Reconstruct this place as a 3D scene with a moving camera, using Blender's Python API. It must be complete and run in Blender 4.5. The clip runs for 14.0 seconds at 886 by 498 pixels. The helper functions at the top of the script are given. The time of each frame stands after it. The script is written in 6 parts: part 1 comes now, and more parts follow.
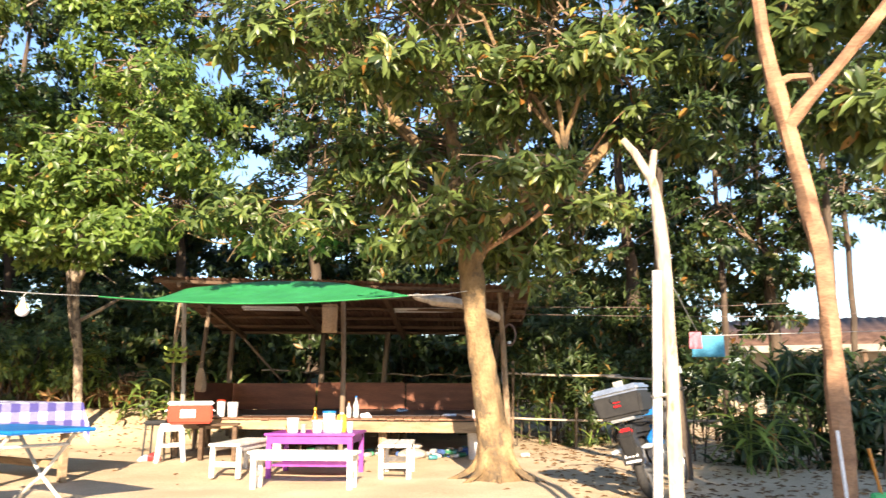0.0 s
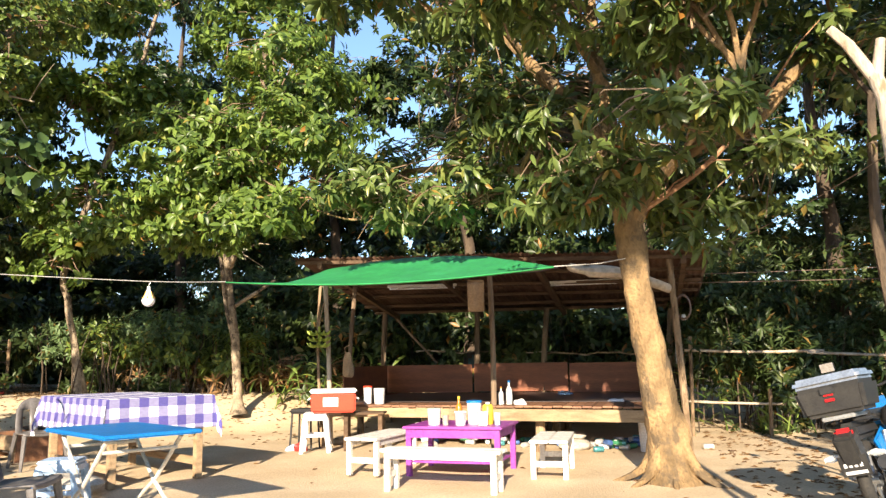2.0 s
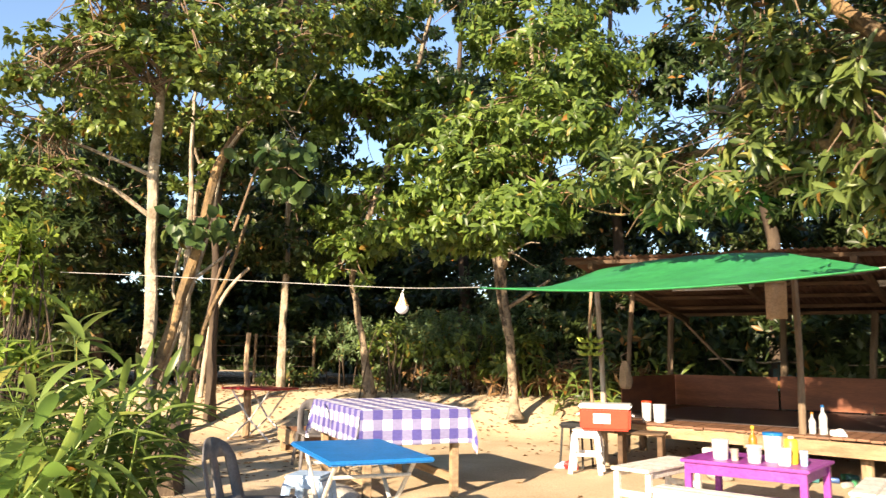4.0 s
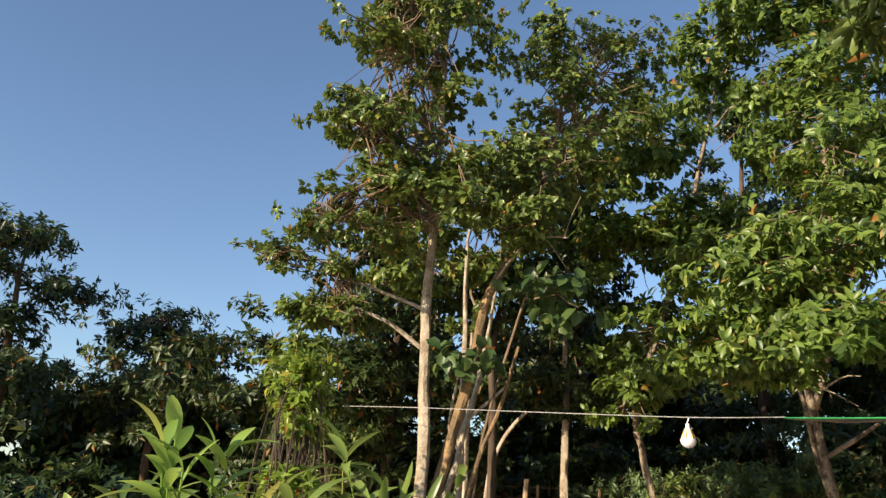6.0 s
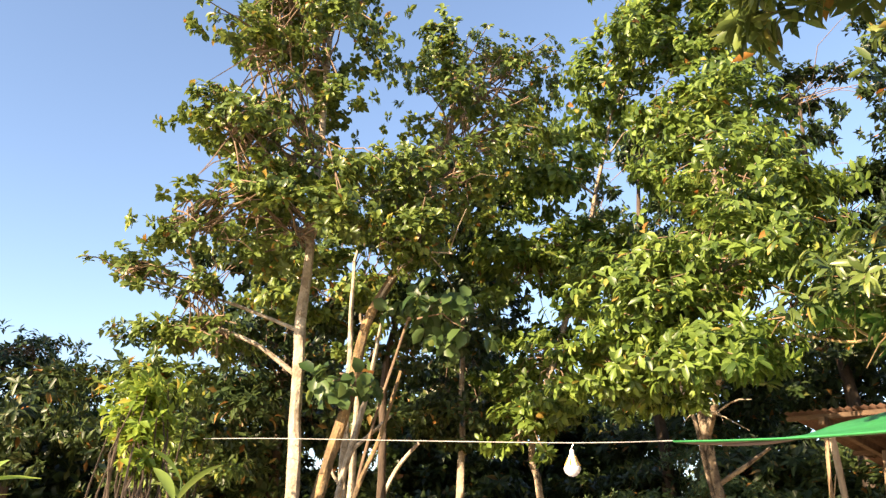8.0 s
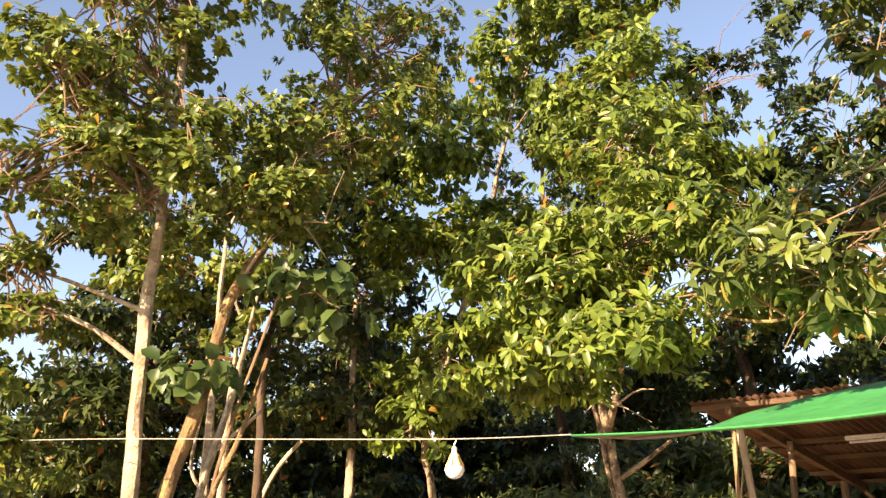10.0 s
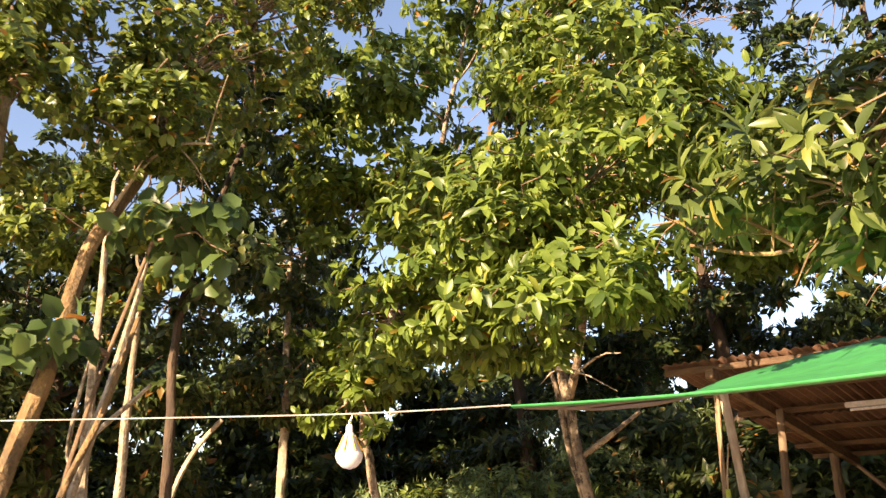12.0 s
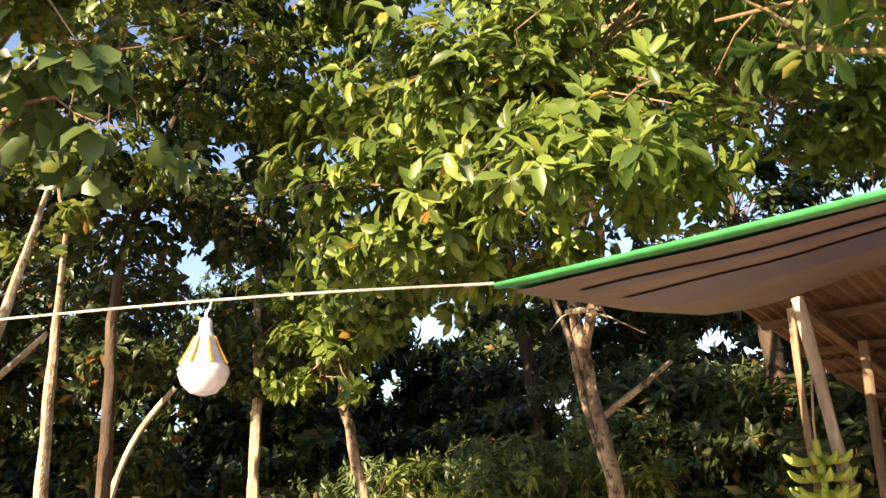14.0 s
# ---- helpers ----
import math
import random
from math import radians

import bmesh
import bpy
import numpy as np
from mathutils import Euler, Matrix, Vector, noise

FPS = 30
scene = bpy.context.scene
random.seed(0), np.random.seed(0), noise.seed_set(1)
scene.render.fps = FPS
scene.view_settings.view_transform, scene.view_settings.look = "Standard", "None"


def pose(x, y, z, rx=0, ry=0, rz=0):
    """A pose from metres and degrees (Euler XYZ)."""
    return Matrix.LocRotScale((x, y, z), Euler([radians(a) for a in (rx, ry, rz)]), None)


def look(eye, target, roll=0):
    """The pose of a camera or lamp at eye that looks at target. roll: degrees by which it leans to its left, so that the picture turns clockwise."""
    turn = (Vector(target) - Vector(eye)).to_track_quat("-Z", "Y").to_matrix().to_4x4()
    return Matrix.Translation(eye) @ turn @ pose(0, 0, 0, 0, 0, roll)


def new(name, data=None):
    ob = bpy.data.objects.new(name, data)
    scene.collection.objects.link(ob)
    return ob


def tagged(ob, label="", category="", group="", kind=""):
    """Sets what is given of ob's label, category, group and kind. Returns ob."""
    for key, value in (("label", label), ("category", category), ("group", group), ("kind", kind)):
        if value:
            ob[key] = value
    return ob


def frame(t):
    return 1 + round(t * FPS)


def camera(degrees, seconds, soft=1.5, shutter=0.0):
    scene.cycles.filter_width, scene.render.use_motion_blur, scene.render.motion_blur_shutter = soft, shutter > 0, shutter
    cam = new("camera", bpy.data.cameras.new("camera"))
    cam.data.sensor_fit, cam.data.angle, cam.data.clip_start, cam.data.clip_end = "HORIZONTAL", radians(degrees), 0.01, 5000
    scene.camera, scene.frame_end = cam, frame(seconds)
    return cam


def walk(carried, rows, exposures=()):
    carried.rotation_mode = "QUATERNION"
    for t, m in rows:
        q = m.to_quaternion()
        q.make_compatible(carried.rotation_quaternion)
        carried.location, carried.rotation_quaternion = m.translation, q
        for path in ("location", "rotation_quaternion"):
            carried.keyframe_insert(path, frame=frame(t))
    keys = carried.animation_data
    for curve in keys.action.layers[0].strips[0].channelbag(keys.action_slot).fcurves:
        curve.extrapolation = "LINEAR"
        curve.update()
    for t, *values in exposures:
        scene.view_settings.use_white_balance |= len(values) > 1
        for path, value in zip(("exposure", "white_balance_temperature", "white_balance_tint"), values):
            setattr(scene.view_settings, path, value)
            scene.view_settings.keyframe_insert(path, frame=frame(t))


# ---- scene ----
cam = camera(60.2, 14.0, soft=1.35, shutter=0.26)
UNIT = 1.16  # metres to one unit of the plan below
PATH = [
    (0, (0.203, 0.619, 0.91), (0.12, 2.586, 1.265), -0.0),
    (0.5, (0.157, 0.87, 0.946), (-0.129, 2.819, 1.295), -0.4),
    (1, (0.15, 1.224, 0.944), (-0.275, 3.149, 1.28), -0.6),
    (1.5, (0.223, 1.496, 0.974), (-0.255, 3.417, 1.259), -1.1),
    (2, (0.323, 1.712, 1.031), (-0.198, 3.621, 1.321), -1.0),
    (2.5, (0.306, 1.972, 1.086), (-0.304, 3.857, 1.357), 0.1),
    (3, (0.333, 2.206, 1.124), (-0.39, 4.051, 1.395), -0.4),
    (3.5, (0.343, 2.394, 1.189), (-0.69, 4.086, 1.457), 0.0),
    (4, (0.272, 2.584, 1.218), (-0.933, 4.156, 1.492), 0.7),
    (4.2, (0.248, 2.664, 1.221), (-1.007, 4.196, 1.502), 0.7),
    (6.3, (-0.007, 3.09, 0.994), (-1.644, 4.024, 1.662), 3.5),
    (6.5, (-0.016, 3.146, 0.993), (-1.646, 4.089, 1.667), 3.2),
    (7, (-0.097, 3.288, 1.005), (-1.672, 4.3, 1.709), 2.4),
    (7.5, (-0.237, 3.487, 1.039), (-1.748, 4.575, 1.77), 1.2),
    (8, (-0.293, 3.607, 1.052), (-1.768, 4.737, 1.791), 1.4),
    (8.5, (-0.428, 3.774, 1.099), (-1.867, 4.949, 1.84), 1.9),
    (9, (-0.535, 3.921, 1.123), (-1.917, 5.156, 1.873), 1.2),
    (9.2, (-0.606, 3.993, 1.116), (-1.964, 5.251, 1.874), 0.6),
    (11.3, (-1.226, 5.081, 1.327), (-2.528, 6.437, 2.009), -1.1),
    (11.5, (-1.323, 5.176, 1.322), (-2.62, 6.535, 2.007), -1.2),
    (12, (-1.526, 5.541, 1.342), (-2.8, 6.928, 2.016), -1.9),
    (12.5, (-1.734, 5.843, 1.311), (-2.985, 7.25, 1.988), -1.7),
    (13, (-1.945, 6.148, 1.314), (-3.215, 7.54, 1.985), -1.7),
    (13.3, (-2.109, 6.32, 1.305), (-3.394, 7.704, 1.963), -2.0),
    (14, (-2.456, 6.814, 1.29), (-3.754, 8.195, 1.928), -3.3),
]
walk(cam, [(t, look(tuple(c * UNIT for c in eye), tuple(c * UNIT for c in target), roll)) for t, eye, target, roll in PATH],
     [(0, 1.82, 6600, 14), (1.2, 1.5, 6500, 12), (3.0, 1.64, 6600, 10), (4.2, 1.6, 7000, 14), (6.3, 0.85, 6600, 12), (7.0, 1.44, 6900, 13), (8.0, 1.92, 7500, 17), (9.2, 1.95, 8300, 20), (11.3, 1.82, 8700, 25), (12.6, 1.88, 7900, 22), (14, 1.9, 7700, 22)])

# ---- light: a low warm sun behind the walker and a clear sky
SUN_TO = Vector((-0.13, 1.0, -0.39)).normalized()
world = bpy.data.worlds.new("sky")
scene.world = world
world.use_nodes = True
wn = world.node_tree.nodes
sky = wn.new("ShaderNodeTexSky")
sky.sky_type, sky.sun_disc = "NISHITA", False
sky.sun_elevation = math.asin(-SUN_TO.z)
sky.sun_rotation = math.atan2(-SUN_TO.x, -SUN_TO.y)
sky.air_density, sky.dust_density, sky.ozone_density = 1.0, 0.3, 2.8
wn["Background"].inputs["Strength"].default_value = 0.10
world.node_tree.links.new(sky.outputs["Color"], wn["Background"].inputs["Color"])
sun = new("sun", bpy.data.lights.new("sun", "SUN"))
sun.data.energy, sun.data.angle, sun.data.color = 5.0, radians(0.6), (1.0, 0.84, 0.62)
sun.rotation_mode = "QUATERNION"
sun.rotation_quaternion = SUN_TO.to_track_quat("-Z", "Y")


# ---- materials
def mat(name, col, col2=None, rough=0.7, scale=8.0, bump=0.15, metal=0.0, fine=60.0, island=0.0, stretch=(1, 1, 1), spec=0.4, space="Object", spots=None):
    """Two-scale mottled surface: broad stains between two colours, fine grain and relief."""
    m = bpy.data.materials.new(name)
    m.use_nodes = True
    nt = m.node_tree
    n, l = nt.nodes, nt.links
    b = n["Principled BSDF"]
    col2 = col2 or tuple(c * 0.6 for c in col)
    co = n.new("ShaderNodeTexCoord")
    mp = n.new("ShaderNodeMapping")
    mp.inputs["Scale"].default_value = stretch
    l.new(co.outputs[space], mp.inputs["Vector"])
    n1 = n.new("ShaderNodeTexNoise")
    n1.inputs["Scale"].default_value, n1.inputs["Detail"].default_value = scale, 6
    n2 = n.new("ShaderNodeTexNoise")
    n2.inputs["Scale"].default_value, n2.inputs["Detail"].default_value = fine, 4
    for x in (n1, n2):
        l.new(mp.outputs[0], x.inputs["Vector"])
    r = n.new("ShaderNodeValToRGB")
    r.color_ramp.elements[0].position, r.color_ramp.elements[1].position = 0.35, 0.68
    r.color_ramp.elements[0].color, r.color_ramp.elements[1].color = (*col2, 1), (*col, 1)
    l.new(n1.outputs["Fac"], r.inputs["Fac"])
    mx = n.new("ShaderNodeMixRGB")
    mx.blend_type = "MULTIPLY"
    mx.inputs["Fac"].default_value = 0.5
    r2 = n.new("ShaderNodeValToRGB")
    r2.color_ramp.elements[0].position, r2.color_ramp.elements[1].position = 0.3, 0.6
    r2.color_ramp.elements[0].color, r2.color_ramp.elements[1].color = (0.45, 0.45, 0.45, 1), (1, 1, 1, 1)
    l.new(n2.outputs["Fac"], r2.inputs["Fac"])
    l.new(r.outputs[0], mx.inputs["Color1"])
    l.new(r2.outputs[0], mx.inputs["Color2"])
    out = mx.outputs[0]
    if spots:
        # worn or lichen-dark patches with ragged edges
        n3 = n.new("ShaderNodeTexNoise")
        n3.inputs["Scale"].default_value, n3.inputs["Detail"].default_value, n3.inputs["Roughness"].default_value = spots[0], 5, 0.7
        l.new(mp.outputs[0], n3.inputs["Vector"])
        r3 = n.new("ShaderNodeValToRGB")
        r3.color_ramp.elements[0].position, r3.color_ramp.elements[1].position = spots[2], spots[2] + 0.07
        l.new(n3.outputs["Fac"], r3.inputs["Fac"])
        m3 = n.new("ShaderNodeMixRGB")
        m3.inputs["Color2"].default_value = (*spots[1], 1)
        l.new(r3.outputs[0], m3.inputs["Fac"])
        l.new(out, m3.inputs["Color1"])
        out = m3.outputs[0]
    if island:
        info = n.new("ShaderNodeObjectInfo")
        hs = n.new("ShaderNodeHueSaturation")
        ma = n.new("ShaderNodeMapRange")
        ma.inputs["To Min"].default_value, ma.inputs["To Max"].default_value = 1 - island, 1 + island
        l.new(info.outputs["Random"], ma.inputs["Value"])
        l.new(ma.outputs[0], hs.inputs["Value"])
        l.new(out, hs.inputs["Color"])
        out = hs.outputs[0]
    l.new(out, b.inputs["Base Color"])
    b.inputs["Roughness"].default_value, b.inputs["Metallic"].default_value = rough, metal
    b.inputs["Specular IOR Level"].default_value = spec
    if bump:
        bp = n.new("ShaderNodeBump")
        bp.inputs["Strength"].default_value, bp.inputs["Distance"].default_value = bump, 0.02
        l.new(n2.outputs["Fac"], bp.inputs["Height"])
        l.new(bp.outputs[0], b.inputs["Normal"])
    return m


def leafmat(name, dark, light, yellow, rough=0.42, trans=0.3, wilt=0.05):
    """Leaves: each one its own green, some yellow or brown, light shining through."""
    m = bpy.data.materials.new(name)
    m.use_nodes = True
    nt = m.node_tree
    n, l = nt.nodes, nt.links
    b = n["Principled BSDF"]
    g = n.new("ShaderNodeNewGeometry")
    r = n.new("ShaderNodeValToRGB")
    e = r.color_ramp.elements
    e[0].position, e[0].color = 0.0, (*dark, 1)
    e[1].position, e[1].color = 0.92, (*light, 1)
    x = e.new(0.985 - wilt * 0.4)
    x.color = (*yellow, 1)
    x = e.new(0.995)
    x.color = (0.28, 0.13, 0.03, 1)
    l.new(g.outputs["Random Per Island"], r.inputs["Fac"])
    l.new(r.outputs[0], b.inputs["Base Color"])
    b.inputs["Roughness"].default_value = rough
    b.inputs["Specular IOR Level"].default_value = 0.4
    t = n.new("ShaderNodeBsdfTranslucent")
    hs = n.new("ShaderNodeHueSaturation")
    hs.inputs["Hue"].default_value, hs.inputs["Value"].default_value = 0.48, 1.5
    l.new(r.outputs[0], hs.inputs["Color"])
    l.new(hs.outputs[0], t.inputs["Color"])
    ms = n.new("ShaderNodeMixShader")
    ms.inputs["Fac"].default_value = trans
    l.new(b.outputs[0], ms.inputs[1])
    l.new(t.outputs[0], ms.inputs[2])
    l.new(ms.outputs[0], n["Material Output"].inputs["Surface"])
    return m


LEAF_MANGO = leafmat("mango_leaves", (0.034, 0.06, 0.018), (0.155, 0.21, 0.056), (0.27, 0.24, 0.06), rough=0.36)
LEAF_LIGHT = leafmat("light_leaves", (0.042, 0.082, 0.018), (0.18, 0.265, 0.052), (0.28, 0.33, 0.07), rough=0.38, trans=0.35, wilt=0.01)
LEAF_A = leafmat("round_leaves", (0.045, 0.08, 0.02), (0.17, 0.235, 0.05), (0.30, 0.27, 0.05), rough=0.36, wilt=0.03)
# dark green that holds the shade of the backdrop foliage in its colour
LEAF_DARK = leafmat("shade_dark_leaves", (0.018, 0.035, 0.012), (0.05, 0.085, 0.025), (0.10, 0.11, 0.03), rough=0.4, trans=0.2, wilt=0.02)
LEAF_HEDGE = leafmat("hedge_leaves", (0.024, 0.042, 0.014), (0.07, 0.105, 0.03), (0.16, 0.13, 0.04), trans=0.25, wilt=0.06)
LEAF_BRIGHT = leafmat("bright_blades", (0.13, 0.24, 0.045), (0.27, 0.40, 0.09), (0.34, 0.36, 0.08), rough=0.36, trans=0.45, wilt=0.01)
LEAF_YOUNG = leafmat("young_leaves", (0.10, 0.17, 0.025), (0.26, 0.36, 0.06), (0.40, 0.40, 0.07), rough=0.36, trans=0.4, wilt=0.04)
# paler, bluer green: skylight on half-lit bushes is put into the colour
LEAF_SKYLIT = leafmat("skylight_pale_leaves", (0.07, 0.12, 0.05), (0.16, 0.24, 0.10), (0.26, 0.25, 0.08), rough=0.4, trans=0.4, wilt=0.05)
LEAF_HEART = leafmat("heart_leaves", (0.03, 0.065, 0.02), (0.09, 0.15, 0.045), (0.16, 0.2, 0.05), rough=0.4, trans=0.35, wilt=0.01)
LEAF_GINGER = leafmat("ginger_leaves", (0.06, 0.11, 0.026), (0.23, 0.32, 0.075), (0.32, 0.32, 0.07), rough=0.33, trans=0.35, wilt=0.04)
LEAF_DRY = leafmat("dry_leaves", (0.14, 0.07, 0.025), (0.30, 0.18, 0.08), (0.36, 0.25, 0.12), rough=0.8, trans=0.1)
BARK_MANGO = mat("mango_bark", (0.36, 0.235, 0.115), (0.15, 0.10, 0.05), 0.9, 6, 1.0, fine=45, stretch=(1, 1, 0.7), spots=(5, (0.12, 0.085, 0.05), 0.51))
BARK_PALE = mat("pale_bark", (0.50, 0.43, 0.33), (0.25, 0.20, 0.14), 0.9, 10, 0.7, fine=50, stretch=(1, 1, 0.8), spots=(9, (0.20, 0.15, 0.10), 0.55))
BARK_BROWN = mat("brown_bark", (0.11, 0.078, 0.052), (0.055, 0.04, 0.03), 0.9, 6, 0.7, fine=40, stretch=(1, 1, 0.4))
BARK_RED = mat("red_bark", (0.40, 0.23, 0.13), (0.22, 0.12, 0.07), 0.85, 4, 0.4, fine=30, stretch=(1, 1, 2.5))
TWIG = mat("twig_bark", (0.27, 0.19, 0.12), (0.15, 0.10, 0.07), 0.9, 10, 0.3)
SAND = mat("sandy_soil", (0.70, 0.555, 0.375), (0.54, 0.41, 0.26), 0.95, 1.1, 0.6, fine=55)
WOOD_RAW = mat("raw_wood", (0.46, 0.33, 0.20), (0.28, 0.19, 0.11), 0.8, 3, 0.4, fine=30, stretch=(1, 8, 8), island=0.15)
WOOD_POLE = mat("weathered_pole", (0.42, 0.30, 0.19), (0.22, 0.15, 0.09), 0.9, 7, 0.8, fine=40, stretch=(1, 1, 0.3), island=0.15, spots=(9, (0.13, 0.085, 0.05), 0.54))
WOOD_PALE = mat("bleached_pole", (0.52, 0.45, 0.36), (0.33, 0.26, 0.19), 0.9, 7, 0.7, fine=40, stretch=(1, 1, 0.3), spots=(9, (0.24, 0.17, 0.11), 0.57))
WOOD_DARK = mat("smoked_timber", (0.16, 0.10, 0.06), (0.08, 0.05, 0.03), 0.85, 4, 0.4, fine=30, stretch=(1, 6, 6), island=0.2)
POLE_DARK = mat("dark_pole", (0.23, 0.165, 0.11), (0.11, 0.08, 0.055), 0.9, 7, 0.6, fine=40, stretch=(1, 1, 0.25), island=0.2)
PLY = mat("red_brown_plywood", (0.27, 0.095, 0.045), (0.17, 0.055, 0.028), 0.55, 2.2, 0.15, fine=25, stretch=(0.5, 1, 4), island=0.1)
DECKB = mat("deck_board", (0.30, 0.15, 0.08), (0.16, 0.08, 0.05), 0.6, 3, 0.3, fine=30, stretch=(1, 5, 5), island=0.25)
VINYL = mat("dark_floor_mat", (0.10, 0.075, 0.07), (0.06, 0.045, 0.045), 0.35, 3, 0.05)
RUST = mat("rusty_roofing", (0.18, 0.105, 0.07), (0.085, 0.045, 0.03), 0.75, 2.5, 0.3, metal=0.15, fine=40)
TARP = mat("green_tarpaulin", (0.035, 0.32, 0.10), (0.025, 0.25, 0.08), 0.5, 3, 0.25, fine=18)
TARP_UNDER = mat("brown_tarpaulin_lining", (0.14, 0.105, 0.105), (0.10, 0.075, 0.078), 0.55, 3, 0.15, fine=18)
BARK_SPOT = mat("spotted_bark", (0.46, 0.37, 0.26), (0.16, 0.12, 0.085), 0.9, 8, 1.0, fine=45, stretch=(1, 1, 0.7), spots=(11, (0.07, 0.055, 0.04), 0.52))
TARP_BLUE = mat("navy_tarpaulin_band", (0.07, 0.065, 0.14), (0.05, 0.05, 0.10), 0.5, 4, 0.1)
WHITE = mat("white_paint", (0.80, 0.79, 0.76), (0.66, 0.63, 0.57), 0.55, 6, 0.15, fine=40)
WHITE_PL = mat("white_plastic", (0.80, 0.80, 0.82), (0.72, 0.72, 0.73), 0.4, 4, 0.03)
PURPLE = mat("purple_paint", (0.36, 0.07, 0.38), (0.28, 0.05, 0.30), 0.4, 6, 0.12, fine=40)
BLUE_PL = mat("blue_plastic", (0.008, 0.19, 0.56), (0.007, 0.155, 0.46), 0.38, 5, 0.03)
LBLUE_PL = mat("pale_blue_plastic", (0.42, 0.58, 0.80), (0.36, 0.5, 0.72), 0.4, 5, 0.03)
GREY_PL = mat("grey_plastic", (0.16, 0.15, 0.15), (0.11, 0.10, 0.10), 0.45, 6, 0.05)
RED_PL = mat("red_plastic", (0.60, 0.05, 0.018), (0.48, 0.04, 0.015), 0.38, 5, 0.03)
RED_PAINT = mat("red_paint", (0.50, 0.04, 0.04), (0.36, 0.03, 0.03), 0.45, 5, 0.05)
BLACK_PL = mat("black_plastic", (0.022, 0.022, 0.024), (0.035, 0.034, 0.033), 0.4, 8, 0.06)
RUBBER = mat("tyre_rubber", (0.02, 0.02, 0.02), (0.045, 0.04, 0.035), 0.85, 14, 0.3)
METAL = mat("steel_tube", (0.62, 0.62, 0.62), (0.48, 0.47, 0.46), 0.35, 9, 0.05, metal=0.9)
ENAMEL = mat("white_metal_tube", (0.72, 0.72, 0.70), (0.55, 0.5, 0.44), 0.4, 9, 0.05)
CLOTHW = mat("white_cloth", (0.80, 0.79, 0.82), (0.70, 0.69, 0.74), 0.9, 8, 0.1)
CARD = mat("tan_cloth", (0.50, 0.36, 0.24), (0.38, 0.27, 0.17), 0.9, 6, 0.1)
CANVAS = mat("pale_canvas", (0.60, 0.52, 0.42), (0.45, 0.38, 0.3), 0.8, 5, 0.3, fine=20)
STONE = mat("grey_stone", (0.48, 0.44, 0.38), (0.33, 0.30, 0.26), 0.9, 7, 0.5)
AMBER = mat("amber_sauce", (0.50, 0.20, 0.03), (0.4, 0.15, 0.02), 0.25, 5, 0)
YELLOW = mat("yellow_plastic", (0.75, 0.55, 0.05), (0.65, 0.45, 0.04), 0.4, 5, 0.02)
BANANA = mat("green_banana", (0.42, 0.50, 0.08), (0.28, 0.40, 0.06), 0.5, 12, 0.05, island=0.2)
GOLD = mat("gold_band", (0.75, 0.45, 0.10), (0.6, 0.33, 0.07), 0.35, 9, 0.02, metal=0.5)
LENS_RED = mat("red_lens", (0.55, 0.015, 0.02), (0.4, 0.01, 0.015), 0.2, 6, 0)
BLUE_CL = mat("blue_cloth", (0.08, 0.32, 0.48), (0.06, 0.26, 0.4), 0.9, 6, 0.1)
PINK_CL = mat("pink_cloth", (0.62, 0.20, 0.26), (0.5, 0.16, 0.2), 0.9, 6, 0.1)
WIRE = mat("white_wire", (0.50, 0.49, 0.47), (0.36, 0.35, 0.33), 0.5, 20, 0)
CABLE = mat("brown_cable", (0.20, 0.13, 0.10), (0.12, 0.09, 0.08), 0.5, 20, 0)
MAT_WALL = mat("plaster", (0.36, 0.33, 0.29), (0.27, 0.24, 0.2), 0.85, 2, 0.2)
TEAL = mat("teal_sheet", (0.03, 0.10, 0.12), (0.025, 0.07, 0.09), 0.5, 3, 0.1)
GREEN_PL = mat("green_plastic", (0.05, 0.42, 0.16), (0.04, 0.35, 0.13), 0.4, 5, 0.02)
CHAR = mat("charred_wood", (0.07, 0.05, 0.04), (0.03, 0.025, 0.02), 0.9, 9, 0.5)


def glassmat(name, col, alpha=0.35):
    m = bpy.data.materials.new(name)
    m.use_nodes = True
    b = m.node_tree.nodes["Principled BSDF"]
    b.inputs["Base Color"].default_value = (*col, 1)
    b.inputs["Transmission Weight"].default_value = 1 - alpha
    b.inputs["Roughness"].default_value = 0.08
    return m


CLEAR = glassmat("clear_plastic", (0.92, 0.95, 0.97))
MIRROR = mat("mirror_glass", (0.85, 0.86, 0.88), (0.8, 0.8, 0.82), 0.05, 3, 0, metal=1.0)


# ---- mesh helpers
def part(name, bm, material, parent=None, label="", smooth=True):
    me = bpy.data.meshes.new(name)
    if isinstance(bm, tuple):
        me.from_pydata(bm[0], [], bm[1])
    else:
        bm.normal_update()
        bm.to_mesh(me)
        bm.free()
    me.materials.append(material)
    if smooth:
        me.polygons.foreach_set("use_smooth", [True] * len(me.polygons))
        me.set_sharp_from_angle(angle=radians(38))
    ob = new(name, me)
    if parent:
        ob.parent = parent
    if label:
        ob["label"] = label
    return ob


def thing(name, x, y, z, rz=0, label="", category="", group="", kind=""):
    ob = new(name)
    ob.empty_display_size = 0.1
    ob.matrix_basis = pose(x, y, z, 0, 0, rz)
    return tagged(ob, label, category, group, kind)


